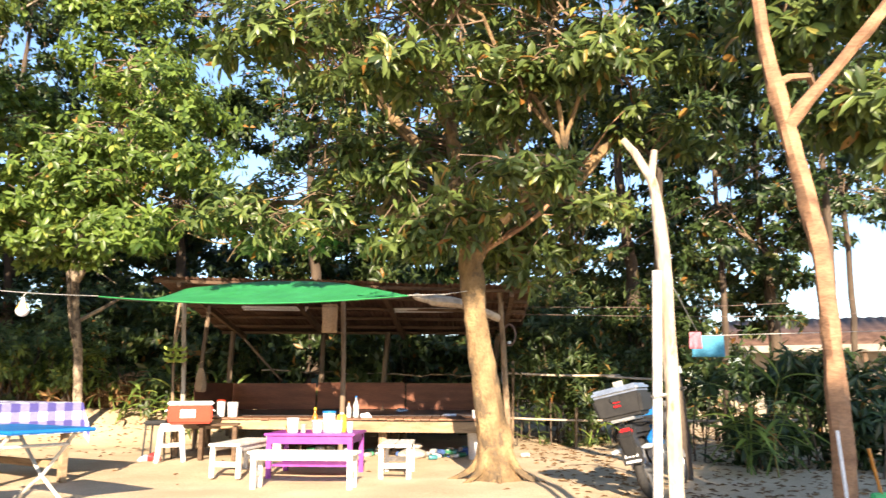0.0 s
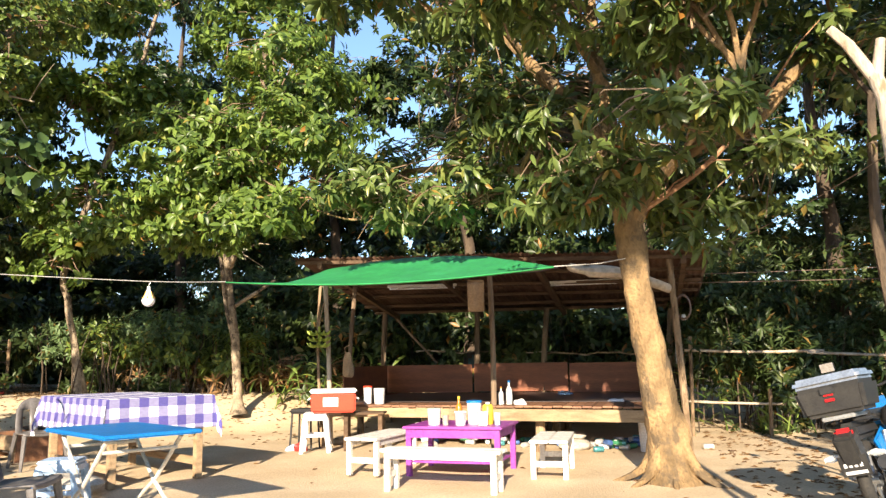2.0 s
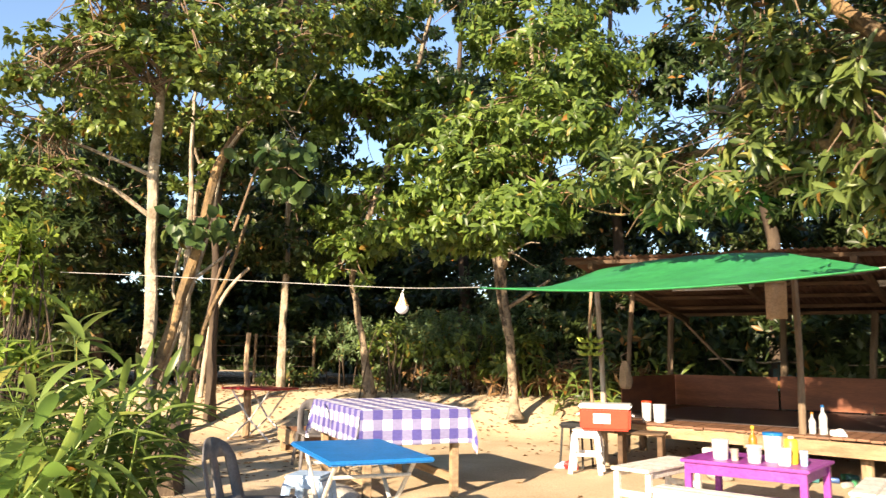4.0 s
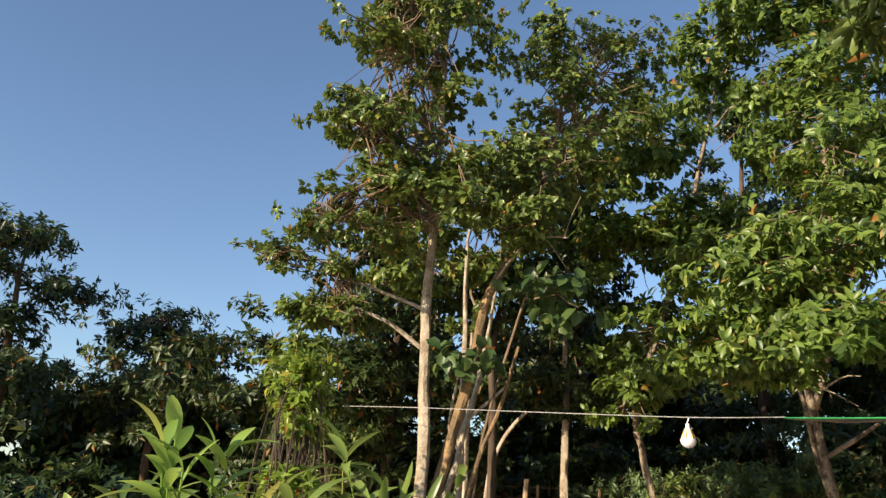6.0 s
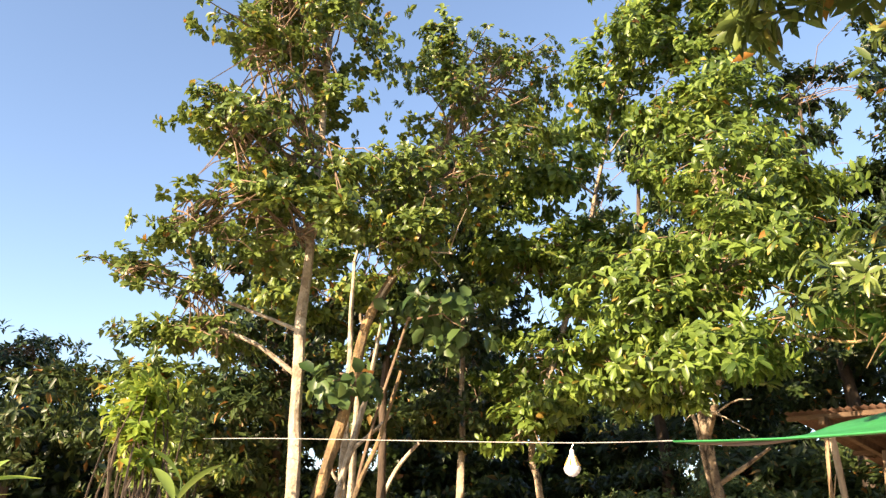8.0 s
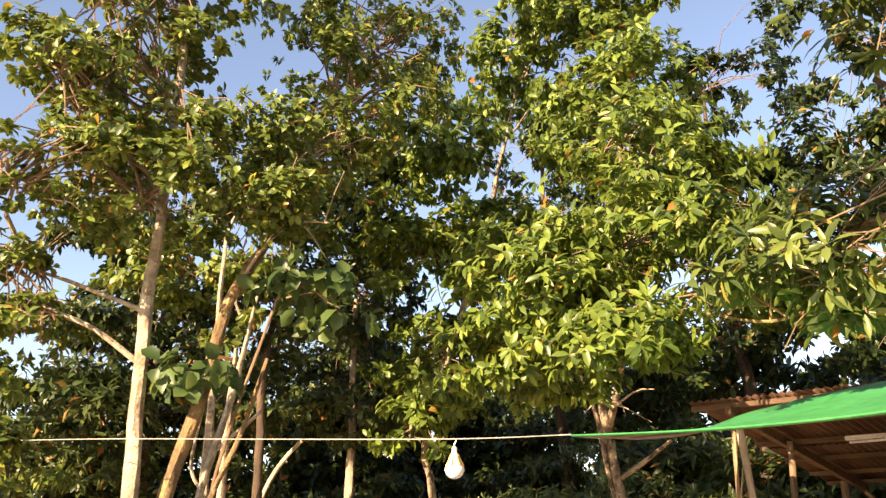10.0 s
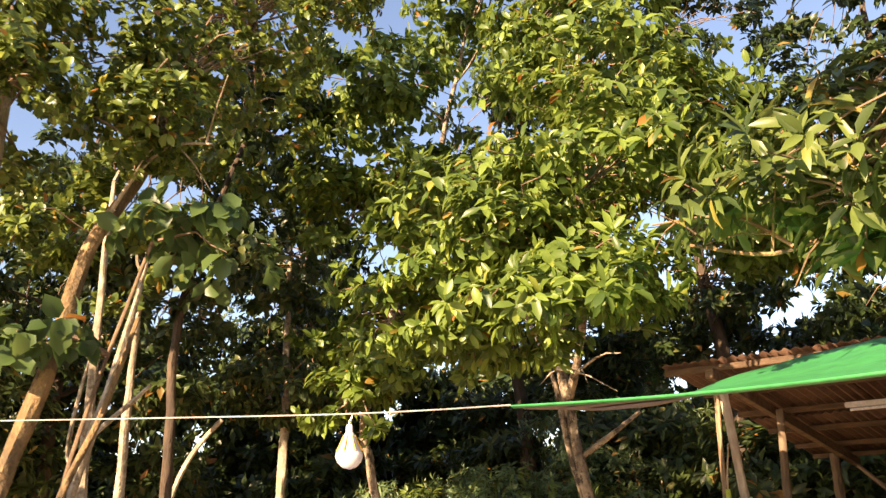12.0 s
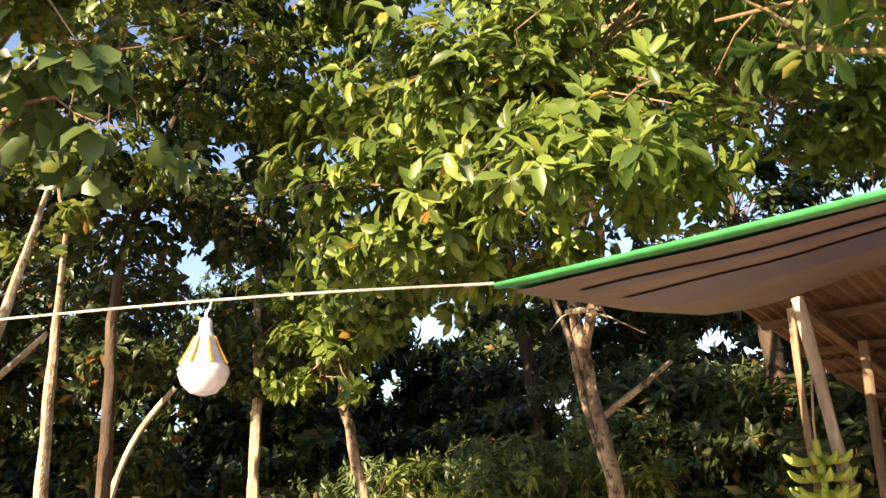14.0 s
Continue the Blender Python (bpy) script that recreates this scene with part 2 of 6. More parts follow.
def box(sx, sy, sz, at=(0, 0, 0), bev=0.006, bm=None, m=None, taper=1.0):
    """A bevelled box standing on at (centre of its base)."""
    bm = bm or bmesh.new()
    r = bmesh.ops.create_cube(bm, size=1)
    vs = r["verts"]
    for v in vs:
        k = taper if v.co.z > 0 else 1
        v.co = Vector((v.co.x * sx * k, v.co.y * sy * k, (v.co.z + 0.5) * sz))
    if bev:
        es = list({e for v in vs for e in v.link_edges})
        r = bmesh.ops.bevel(bm, geom=es, offset=bev, segments=2, affect="EDGES")
        vs = list({v for f in r["faces"] for v in f.verts} | {v for v in vs if v.is_valid})
    t = Matrix.Translation(at) @ (m or Matrix())
    for v in vs:
        v.co = t @ v.co
    return bm


def tube(pts, radii, seg=8, bm=None, bumpy=0.0, cap=True):
    """A round bar along points; radii one number or one for each point."""
    bm = bm or bmesh.new()
    pts = [Vector(p) for p in pts]
    if not hasattr(radii, "__len__"):
        radii = [radii] * len(pts)
    rings = []
    prev = None
    for i, p in enumerate(pts):
        d = (pts[min(i + 1, len(pts) - 1)] - pts[max(i - 1, 0)]).normalized()
        if prev is None:
            a = d.orthogonal().normalized()
        else:
            a = (prev - d * prev.dot(d)).normalized()
        prev = a
        b = d.cross(a)
        ring = []
        for k in range(seg):
            an = 2 * math.pi * k / seg
            rr = radii[i]
            if bumpy:
                rr *= 1 + bumpy * (noise.noise(p * 3 + Vector((math.cos(an), math.sin(an), 0)) * 1.3) + 0.5 * noise.noise(p * 9 + Vector((math.cos(an), math.sin(an), 0)) * 2))
            ring.append(bm.verts.new(p + (a * math.cos(an) + b * math.sin(an)) * rr))
        rings.append(ring)
    for r0, r1 in zip(rings, rings[1:]):
        for k in range(seg):
            bm.faces.new((r0[k], r0[(k + 1) % seg], r1[(k + 1) % seg], r1[k]))
    if cap:
        bm.faces.new(list(reversed(rings[0])))
        bm.faces.new(rings[-1])
    return bm


def lathe(profile, seg=16, bm=None, at=(0, 0, 0)):
    """A turned shape from (radius, height) pairs."""
    bm = bm or bmesh.new()
    rings = []
    for r, z in profile:
        rings.append([bm.verts.new((at[0] + r * math.cos(2 * math.pi * k / seg), at[1] + r * math.sin(2 * math.pi * k / seg), at[2] + z)) for k in range(seg)])
    for r0, r1 in zip(rings, rings[1:]):
        for k in range(seg):
            bm.faces.new((r0[k], r0[(k + 1) % seg], r1[(k + 1) % seg], r1[k]))
    bm.faces.new(list(reversed(rings[0])))
    bm.faces.new(rings[-1])
    return bm


def spline(pts, n=6):
    """A smooth line through points."""
    pts = [Vector(p) for p in pts]
    out = []
    for i in range(len(pts) - 1):
        p0, p1, p2, p3 = pts[max(i - 1, 0)], pts[i], pts[i + 1], pts[min(i + 2, len(pts) - 1)]
        for k in range(n):
            t = k / n
            out.append(0.5 * ((2 * p1) + (p2 - p0) * t + (2 * p0 - 5 * p1 + 4 * p2 - p3) * t * t + (3 * p1 - p0 - 3 * p2 + p3) * t ** 3))
    return out + [pts[-1]]


# ---- ground: sandy yard, rising to a leaf-strewn bank under the trees at the back
def bank(x, y):
    q = -0.6 * x + 0.8 * y
    k = min(max((q - 13.0) / 2.4, 0), 1)
    return 0.55 * k * k * (3 - 2 * k)


def gz(x, y):
    h = noise.noise(Vector((x * 0.35, y * 0.35, 0))) * 0.05 + noise.noise(Vector((x * 1.7, y * 1.7, 3))) * 0.018
    return bank(x, y) + h


def leaf_mesh(P, D, N, L, W, fold=0.22, plain=True):
    """Folded leaves: bases P, directions D, normals N, lengths L, widths W, all arrays. plain: fewer corners, for far ones."""
    S = np.cross(D, N)
    S /= np.linalg.norm(S, axis=1, keepdims=True) + 1e-9
    N = np.cross(S, D)
    L, W = L[:, None], W[:, None]
    if not plain:
        a, c = P + D * L * 0.3, P + D * L * 0.68 - N * L * 0.04
        V = np.stack([P, a + S * W * 0.42 + N * W * fold, a, a - S * W * 0.42 + N * W * fold, c + S * W * 0.46 + N * W * fold * 0.8, c, c - S * W * 0.46 + N * W * fold * 0.8, P + D * L - N * L * 0.16], 1)
        F = np.array([[0, 2, 1], [0, 3, 2], [1, 2, 5], [1, 5, 4], [2, 3, 6], [2, 6, 5], [4, 5, 7], [5, 6, 7]])
        F = (F[None] + 8 * np.arange(len(P))[:, None, None]).reshape(-1, 3)
        return V.reshape(-1, 3), F
    mid = P + D * L * 0.48
    V = np.stack([P, mid + S * W * 0.5 + N * W * fold, mid - N * W * 0.05, mid - S * W * 0.5 + N * W * fold, P + D * L - N * L * 0.12], 1)
    n = len(P)
    F = np.array([[0, 2, 1], [0, 3, 2], [1, 2, 4], [2, 3, 4]])
    F = (F[None] + 5 * np.arange(n)[:, None, None]).reshape(-1, 3)
    return V.reshape(-1, 3), F


def leaf_part(name, V, F, material, parent, label=""):
    me = bpy.data.meshes.new(name)
    me.vertices.add(len(V))
    me.vertices.foreach_set("co", V.astype(np.float32).ravel())
    me.loops.add(F.size)
    me.loops.foreach_set("vertex_index", F.astype(np.int32).ravel())
    me.polygons.add(len(F))
    me.polygons.foreach_set("loop_start", np.arange(len(F), dtype=np.int32) * 3)
    me.update(calc_edges=True)
    me.materials.append(material)
    ob = new(name, me)
    if parent:
        ob.parent = parent
    tagged(ob, label, kind="stuff")
    return ob


DENSE = 2.2


def foliage(rng, clumps, length, width, per=11, droop=0.35, spread=0.16, plain=True, bunch=8):
    """Leaves in whorls at twig ends. clumps: (centre, radii, number of twigs). Returns V, F and the twig ends."""
    ends, outs = [], []
    for c, r, k in clumps:
        k = int(k * DENSE)
        s = max(k // bunch, 1)
        u = rng.normal(size=(s, 3))
        u /= np.linalg.norm(u, axis=1, keepdims=True)
        rad = rng.uniform(0.3, 1.0, (s, 1)) ** 0.6
        lump = 1 + 0.30 * np.sin(u[:, :1] * 5 + c[0] * 3) * np.cos(u[:, 1:2] * 4.3 + c[1]) + 0.2 * np.sin(u[:, 2:] * 9 + c[2] * 5)
        lump = np.minimum(lump, 1.18)
        sub = np.array(c) + u * rad * lump * np.array(r)
        pick = rng.integers(0, s, k)
        off = rng.normal(0, 1, (k, 3)) * (np.array([1, 1, 0.30]) * spread * 1.15)
        ends.append(sub[pick] + off)
        outs.append(u[pick] * 0.7 + off / (spread * 2.2))
    E, U = np.concatenate(ends), np.concatenate(outs)
    n = len(E)
    ax = U + np.array([0, 0, 0.35]) + rng.normal(0, 0.25, (n, 3))
    ax /= np.linalg.norm(ax, axis=1, keepdims=True)
    ax = np.repeat(ax, per, 0)
    P = np.repeat(E, per, 0)
    rnd = rng.normal(size=(n * per, 3))
    side = rnd - ax * (rnd * ax).sum(1, keepdims=True)
    side /= np.linalg.norm(side, axis=1, keepdims=True)
    D = side + ax * rng.uniform(-0.1, 0.8, (n * per, 1))
    D[:, 2] -= droop * rng.uniform(0.4, 1.5, n * per)
    D /= np.linalg.norm(D, axis=1, keepdims=True)
    P = P - ax * rng.uniform(0, length * 0.9, (n * per, 1)) + side * 0.01
    N = ax + np.array([0, 0, 0.6]) + rng.normal(0, 0.35, (n * per, 3))
    L = length * rng.uniform(0.6, 1.25, n * per)
    W = width * rng.uniform(0.7, 1.25, n * per)
    V, F = leaf_mesh(P, D, N, L, W, plain=plain)
    return V, F, E


def limb_to(bm, rng, start, r0, end, r1, wob=0.12, seg=6, n=6):
    s, e = Vector(start), Vector(end)
    d = (e - s).length
    pts = []
    for i in range(n + 1):
        t = i / n
        p = s.lerp(e, t) + Vector(rng.normal(0, wob * d * 0.25, 3)) * math.sin(math.pi * t)
        p.z += 0.12 * d * math.sin(math.pi * t)
        pts.append(p)
    tube(pts, [r0 + (r1 - r0) * i / n for i in range(n + 1)], seg, bm)


def tree(seed, label, stems, clumps, bark, leaf, length, width, per=11, droop=0.35, limbs=None, twigs=60, category="tree", spread=0.16, name="tree", plain=False, bunch=8):
    """stems: lists of (x, y, z, radius). Limbs run from the stems' upper parts to the clumps, twigs on from there."""
    rng = np.random.default_rng(seed)
    bx, by, bz = stems[0][0][:3]
    root = thing(name, 0, 0, 0, 0, label, category)
    bms = []
    for st in stems:
        bm = bmesh.new()
        pts = spline([p[:3] for p in st], 10)
        rad = [v.x for v in spline([(p[3], 0, 0) for p in st], 10)]
        pts = [p + Vector((noise.noise(p * 1.7), noise.noise(p * 1.7 + Vector((5, 5, 5))), 0)) * min(r * 0.6, 0.03) for p, r in zip(pts, rad)]
        tube(pts, rad, 14 if st[0][3] > 0.12 else 9, bm, bumpy=0.22)
        bms.append((bm, pts, rad))
    V, F, E = foliage(rng, clumps, length, width, per, droop, spread, plain, bunch)
    bl = bmesh.new()
    for c, r, k in clumps:
        best = min(((Vector(c) - p).length + (0.6 if p.z > c[2] else 0), i, j) for i, (b, ps, rs) in enumerate(bms) for j, p in enumerate(ps) if j > len(ps) * 0.45)
        p, rr = bms[best[1]][1][best[2]], bms[best[1]][2][best[2]]
        lb = bmesh.new()
        limb_to(lb, rng, p, max(rr * 0.55, 0.022), c, 0.014)
        part("branch", lb, bark, root)
        near = E[np.linalg.norm((E - np.array(c)) / (np.array(r) + 0.2), axis=1) < 1.2]
        if len(near):
            for e in near[rng.permutation(len(near))[:twigs]]:
                f = Vector(c).lerp(p, rng.uniform(0, 0.4)) + Vector(rng.normal(0, 0.08, 3))
                limb_to(bl, rng, f, 0.011, e, 0.004, 0.15, 4, 4)
    for i, (bm, _, _) in enumerate(bms):
        part("trunk", bm, bark, root)
    tagged(part("twig_growth", bl, TWIG, root), kind="stuff")
    leaf_part("crown", V, F, leaf, root)
    return root


# ---- large structure
def build_ground():
    xs = np.concatenate([np.array([-900, -300, -120, -60, -40]), np.arange(-30, 16.01, 0.25), np.array([20, 26, 34, 50, 120, 300, 900])])
    ys = np.concatenate([np.array([-900, -300, -120, -60, -30, -15, -8]), np.arange(-3, 26.01, 0.25), np.array([30, 40, 60, 120, 300, 900])])
    verts = [(x, y, gz(x, y)) for y in ys for x in xs]
    w = len(xs)
    faces = [(j * w + i, j * w + i + 1, (j + 1) * w + i + 1, (j + 1) * w + i) for j in range(len(ys) - 1) for i in range(w - 1)]
    ob = part("ground", (verts, faces), SAND)
    tagged(ob, "pale sandy yard rising to a leaf-strewn bank", "ground", kind="structure")


build_ground()


def litter(seed, x0, x1, y0, y1, n, size, ok):
    rng = np.random.default_rng(seed)
    x, y = rng.uniform(x0, x1, n), rng.uniform(y0, y1, n)
    keep = np.array([ok(a, b) > rng.random() for a, b in zip(x, y)])
    x, y = x[keep], y[keep]
    P = np.stack([x, y, np.array([gz(a, b) for a, b in zip(x, y)]) + 0.006], 1)
    D = rng.normal(size=(len(x), 3)) * [1, 1, 0.06]
    D /= np.linalg.norm(D, axis=1, keepdims=True)
    N = np.array([0, 0, 1]) + rng.normal(0, 0.12, (len(x), 3))
    return leaf_mesh(P, D, N, size * rng.uniform(0.5, 1.2, len(x)), size * 0.42 * rng.uniform(0.6, 1.2, len(x)))


V, F = litter(5, -22, 8, 3, 22, 36000, 0.10, lambda a, b: 1.0 if bank(a, b) > 0.1 else (0.22 if -0.6 * a + 0.8 * b > 11.5 else (0.75 if a > 0.9 and b > 7 else (0.3 if a > 0.9 else (0.3 if a < -5.6 else 0.012)))))
tagged(leaf_part("leaf_litter", V, F, LEAF_DRY, None), "dry brown fallen leaves scattered over the sandy ground", "leaf litter")

# ---- trees
mango = tree(1, "stout mango tree with patchy brown bark beside the shelter",
     [[(0.42, 8.5, -0.1, 0.34), (0.40, 8.5, 0.12, 0.20), (0.34, 8.5, 0.6, 0.155), (0.27, 8.5, 1.15, 0.135), (0.22, 8.5, 1.6, 0.12), (0.17, 8.5, 2.0, 0.12), (0.12, 8.52, 2.6, 0.10), (-0.02, 8.6, 3.5, 0.075), (-0.12, 8.7, 4.8, 0.04)],
      [(0.2, 8.5, 2.2, 0.07), (0.45, 8.3, 2.55, 0.055), (0.85, 7.7, 2.75, 0.055), (1.0, 7.2, 2.95, 0.03)],
      [(0.18, 8.5, 2.3, 0.08), (0.6, 8.6, 2.75, 0.06), (1.3, 8.7, 3.1, 0.06), (2.0, 8.8, 4.0, 0.04)],
      [(0.16, 8.5, 2.4, 0.09), (-0.5, 8.7, 2.7, 0.065), (-1.3, 9.0, 2.95, 0.045), (-2.2, 9.5, 3.1, 0.03)],
      [(0.15, 8.5, 2.6, 0.09), (-0.3, 8.8, 3.4, 0.07), (-0.9, 9.0, 4.2, 0.055), (-1.5, 9.2, 5.2, 0.03)]],
     [((-0.1, 9.1, 3.6), (1.2, 0.6, 0.6), 40), ((-0.3, 7.95, 2.42), (0.42, 0.4, 0.3), 30), ((0.12, 7.95, 2.55), (0.4, 0.35, 0.22), 22), ((-0.55, 8.2, 3.0), (0.4, 0.4, 0.3), 20), ((0.5, 7.8, 3.45), (0.5, 0.4, 0.35), 26), ((-0.3, 8.2, 4.2), (0.6, 0.6, 0.4), 24), ((0.8, 8.3, 4.7), (1.0, 0.9, 0.7), 40), ((-0.6, 8.4, 5.0), (1.0, 0.9, 0.6), 36),
      ((0.55, 6.95, 2.72), (0.5, 0.4, 0.2), 26), ((-1.2, 9.0, 2.95), (0.9, 0.6, 0.35), 34), ((-1.3, 9.1, 2.55), (0.5, 0.3, 0.12), 9), ((-2.3, 9.3, 2.62), (0.4, 0.3, 0.12), 7), ((-0.4, 9.1, 3.2), (0.8, 0.5, 0.35), 26), ((-1.5, 9.1, 3.5), (0.8, 0.7, 0.4), 26), ((0.5, 7.0, 3.6), (0.7, 0.5, 0.32), 44), ((-0.6, 6.9, 3.75), (0.7, 0.5, 0.3), 32), ((1.3, 7.0, 3.8), (0.7, 0.5, 0.35), 44), ((-0.3, 6.5, 4.3), (1.1, 0.5, 0.35), 44), ((-1.5, 7.2, 4.1), (0.7, 0.5, 0.35), 44), ((0.9, 6.6, 4.6), (1.0, 0.5, 0.4), 60), ((-2.4, 9.6, 2.95), (0.7, 0.6, 0.5), 50),
      ((1.4, 8.7, 2.9), (0.8, 0.8, 0.4), 36), ((-1.3, 8.9, 4.7), (1.0, 0.9, 0.7), 56), ((1.7, 8.2, 4.3), (1.0, 0.9, 0.8), 58), ((0.7, 9.0, 2.4), (0.7, 0.4, 0.35), 40), ((0.2, 9.2, 2.85), (0.8, 0.4, 0.3), 44), ((0.3, 7.6, 5.6), (1.6, 1.2, 0.7), 110)],
     BARK_MANGO, LEAF_MANGO, 0.165, 0.05, per=10, droop=0.4, twigs=26, bunch=9)
for k in range(7):
    an = k * 0.9 + 0.3
    ro = 0.35 + 0.08 * math.sin(k * 2.3)
    root_pts = [(0.40 + math.cos(an) * q * ro, 8.5 + math.sin(an) * q * ro, zz + 0.012) for q, zz in ((0.25, 0.34), (0.5, 0.14), (0.8, 0.045), (1.25, -0.03))]
    part("root", tube(spline(root_pts, 4), [0.058 - 0.0034 * i for i in range(13)], 9, bumpy=0.25), BARK_MANGO, mango)
light_tree = tree(2, "slim tree with light yellow-green leaves on the bank",
     [[(-6.1, 12.75, 0.25, 0.15), (-6.12, 12.75, 0.5, 0.075), (-6.14, 12.73, 1.13, 0.066), (-6.19, 12.69, 1.83, 0.062), (-6.25, 12.65, 2.36, 0.058), (-6.2, 12.5, 3.2, 0.06), (-5.6, 12.3, 4.6, 0.05), (-5.3, 12, 6.2, 0.03)],
      [(-6.16, 12.72, 1.3, 0.035), (-6.28, 12.62, 2.0, 0.032), (-6.38, 12.55, 2.8, 0.028), (-6.6, 12.4, 3.6, 0.015)],
      [(-6.2, 12.7, 1.95, 0.035), (-5.9, 12.93, 2.2, 0.028), (-5.65, 13.07, 2.4, 0.018)],
      [(-6.2, 12.6, 2.6, 0.05), (-5.6, 12.0, 3.1, 0.04), (-5.0, 11.0, 3.2, 0.03), (-4.7, 10.2, 3.1, 0.015)]],
     [((-5.3, 9.9, 2.85), (0.85, 0.7, 0.42), 95), ((-4.4, 10.0, 2.85), (0.8, 0.7, 0.4), 90), ((-4.9, 9.8, 3.35), (1.1, 0.8, 0.4), 110), ((-4.4, 10.4, 3.9), (1.2, 0.9, 0.45), 130), ((-5.5, 10.6, 4.0), (0.9, 0.8, 0.4), 90), ((-4.7, 11.2, 4.8), (1.3, 1.1, 0.7), 170), ((-5.2, 12.0, 6.0), (1.5, 1.3, 1.0), 190),
      ((-3.6, 11.3, 3.5), (0.8, 0.7, 0.5), 80)],
     BARK_SPOT, LEAF_LIGHT, 0.135, 0.056, per=10, droop=0.4, twigs=26, spread=0.19, bunch=20)
tree(3, "tall slender tree with a smooth pale trunk and round leaves",
     [[(-6.76, 6.97, -0.05, 0.11), (-6.78, 6.95, 0.9, 0.066), (-6.79, 6.92, 2.0, 0.06), (-6.78, 6.88, 3.2, 0.053), (-6.72, 6.86, 4.4, 0.043), (-6.6, 6.8, 6.2, 0.03), (-6.5, 6.75, 9.0, 0.012)],
      [(-6.82, 6.87, 2.6, 0.026), (-7.0, 6.55, 2.85, 0.02), (-7.3, 6.2, 3.05, 0.012)],
      [(-6.78, 6.88, 3.0, 0.022), (-7.2, 6.4, 3.25, 0.016), (-7.5, 5.95, 3.4, 0.012), (-7.75, 5.5, 3.5, 0.008)]],
     [((-6.5, 6.6, 3.9), (1.15, 0.95, 0.6), 100), ((-6.5, 6.6, 4.8), (1.2, 1.1, 0.75), 125), ((-6.45, 6.6, 5.9), (1.15, 1.05, 0.8), 92), ((-6.4, 6.75, 7.0), (0.85, 0.8, 0.75), 72), ((-6.4, 6.8, 8.1), (0.8, 0.8, 0.9), 72),
      ((-7.5, 6.1, 2.9), (0.5, 0.45, 0.3), 30), ((-6.6, 5.95, 5.1), (0.6, 0.45, 0.6), 40), ((-6.6, 6.1, 6.4), (0.6, 0.45, 0.7), 40), ((-6.6, 6.0, 4.2), (0.6, 0.45, 0.5), 32), ((-7.75, 5.5, 3.55), (0.25, 0.26, 0.2), 18), ((-7.4, 6.1, 3.4), (0.2, 0.3, 0.14), 10), ((-6.55, 5.6, 3.85), (0.45, 0.35, 0.35), 18), ((-6.4, 5.75, 4.7), (0.5, 0.35, 0.4), 20), ((-6.2, 5.75, 5.5), (0.5, 0.4, 0.45), 20), ((-6.3, 6.0, 6.4), (0.5, 0.4, 0.5), 18)],
     BARK_PALE, LEAF_A, 0.082, 0.05, per=15, droop=0.15, twigs=34, spread=0.15, bunch=13)
lean_tree = tree(4, "leaning slender tree with brown stems and round leaves",
     [[(-7.05, 6.85, -0.05, 0.09), (-6.88, 7.02, 0.7, 0.066), (-6.76, 7.2, 1.6, 0.058), (-6.66, 7.35, 2.3, 0.053), (-6.59, 7.5, 3.1, 0.05), (-6.45, 7.9, 4.2, 0.04), (-6.5, 8.4, 5.6, 0.022)],
      [(-6.95, 7.35, -0.05, 0.034), (-6.8, 7.5, 1.2, 0.027), (-6.55, 7.7, 2.1, 0.022), (-6.4, 7.8, 2.7, 0.015)]],
     [((-6.2, 7.8, 4.4), (0.95, 0.8, 0.5), 90), ((-6.4, 8.5, 5.5), (1.0, 0.9, 0.75), 110), ((-6.0, 7.6, 3.9), (0.6, 0.5, 0.3), 40), ((-6.6, 8.6, 6.6), (0.9, 0.9, 0.6), 70), ((-6.9, 9.6, 7.2), (1.0, 0.9, 0.9), 90)],
     BARK_MANGO, LEAF_A, 0.082, 0.05, per=14, droop=0.15, twigs=40, spread=0.15, bunch=13)
tree(45, "broad heart-leaved climber hanging in the slender trees",
     [[(-6.9, 7.5, 0, 0.02), (-6.7, 7.6, 1.8, 0.016), (-6.3, 7.8, 3.2, 0.012)]],
     [((-6.0, 7.9, 3.25), (0.4, 0.35, 0.4), 12), ((-6.6, 7.2, 2.55), (0.22, 0.2, 0.2), 8)], TWIG, LEAF_HEART, 0.16, 0.115, per=5, droop=0.9, twigs=2, category="climber", name="climbing_plant")
tree(5, "thin pale forked trunks behind the leaning tree",
     [[(-8.34, 8.38, 0.0, 0.065), (-8.32, 8.36, 1.1, 0.05), (-8.28, 8.34, 2.2, 0.046), (-8.2, 8.28, 3.0, 0.036), (-8.3, 8.3, 4.5, 0.02)],
      [(-8.55, 7.9, -0.05, 0.05), (-8.35, 8.05, 0.8, 0.042), (-8.14, 8.2, 1.6, 0.038), (-7.97, 8.36, 2.6, 0.034), (-8.0, 8.6, 3.8, 0.015)],
      [(-8.06, 8.28, 2.1, 0.024), (-7.8, 8.45, 2.35, 0.02), (-7.65, 8.55, 2.5, 0.014)],
      [(-8.36, 8.36, 1.75, 0.02), (-8.44, 8.26, 2.0, 0.018), (-8.34, 8.26, 2.5, 0.016), (-8.26, 8.3, 2.9, 0.012)],
      [(-9.65, 9.4, 0.0, 0.07), (-9.66, 9.33, 0.9, 0.055), (-9.67, 9.31, 2.2, 0.05), (-9.4, 9.2, 4.0, 0.02)]],
     [((-9.3, 8.8, 4.6), (1.2, 1.0, 0.9), 100), ((-8.9, 9.4, 5.8), (1.3, 1.2, 0.9), 100)],
     BARK_PALE, LEAF_A, 0.13, 0.075, per=12, twigs=20)
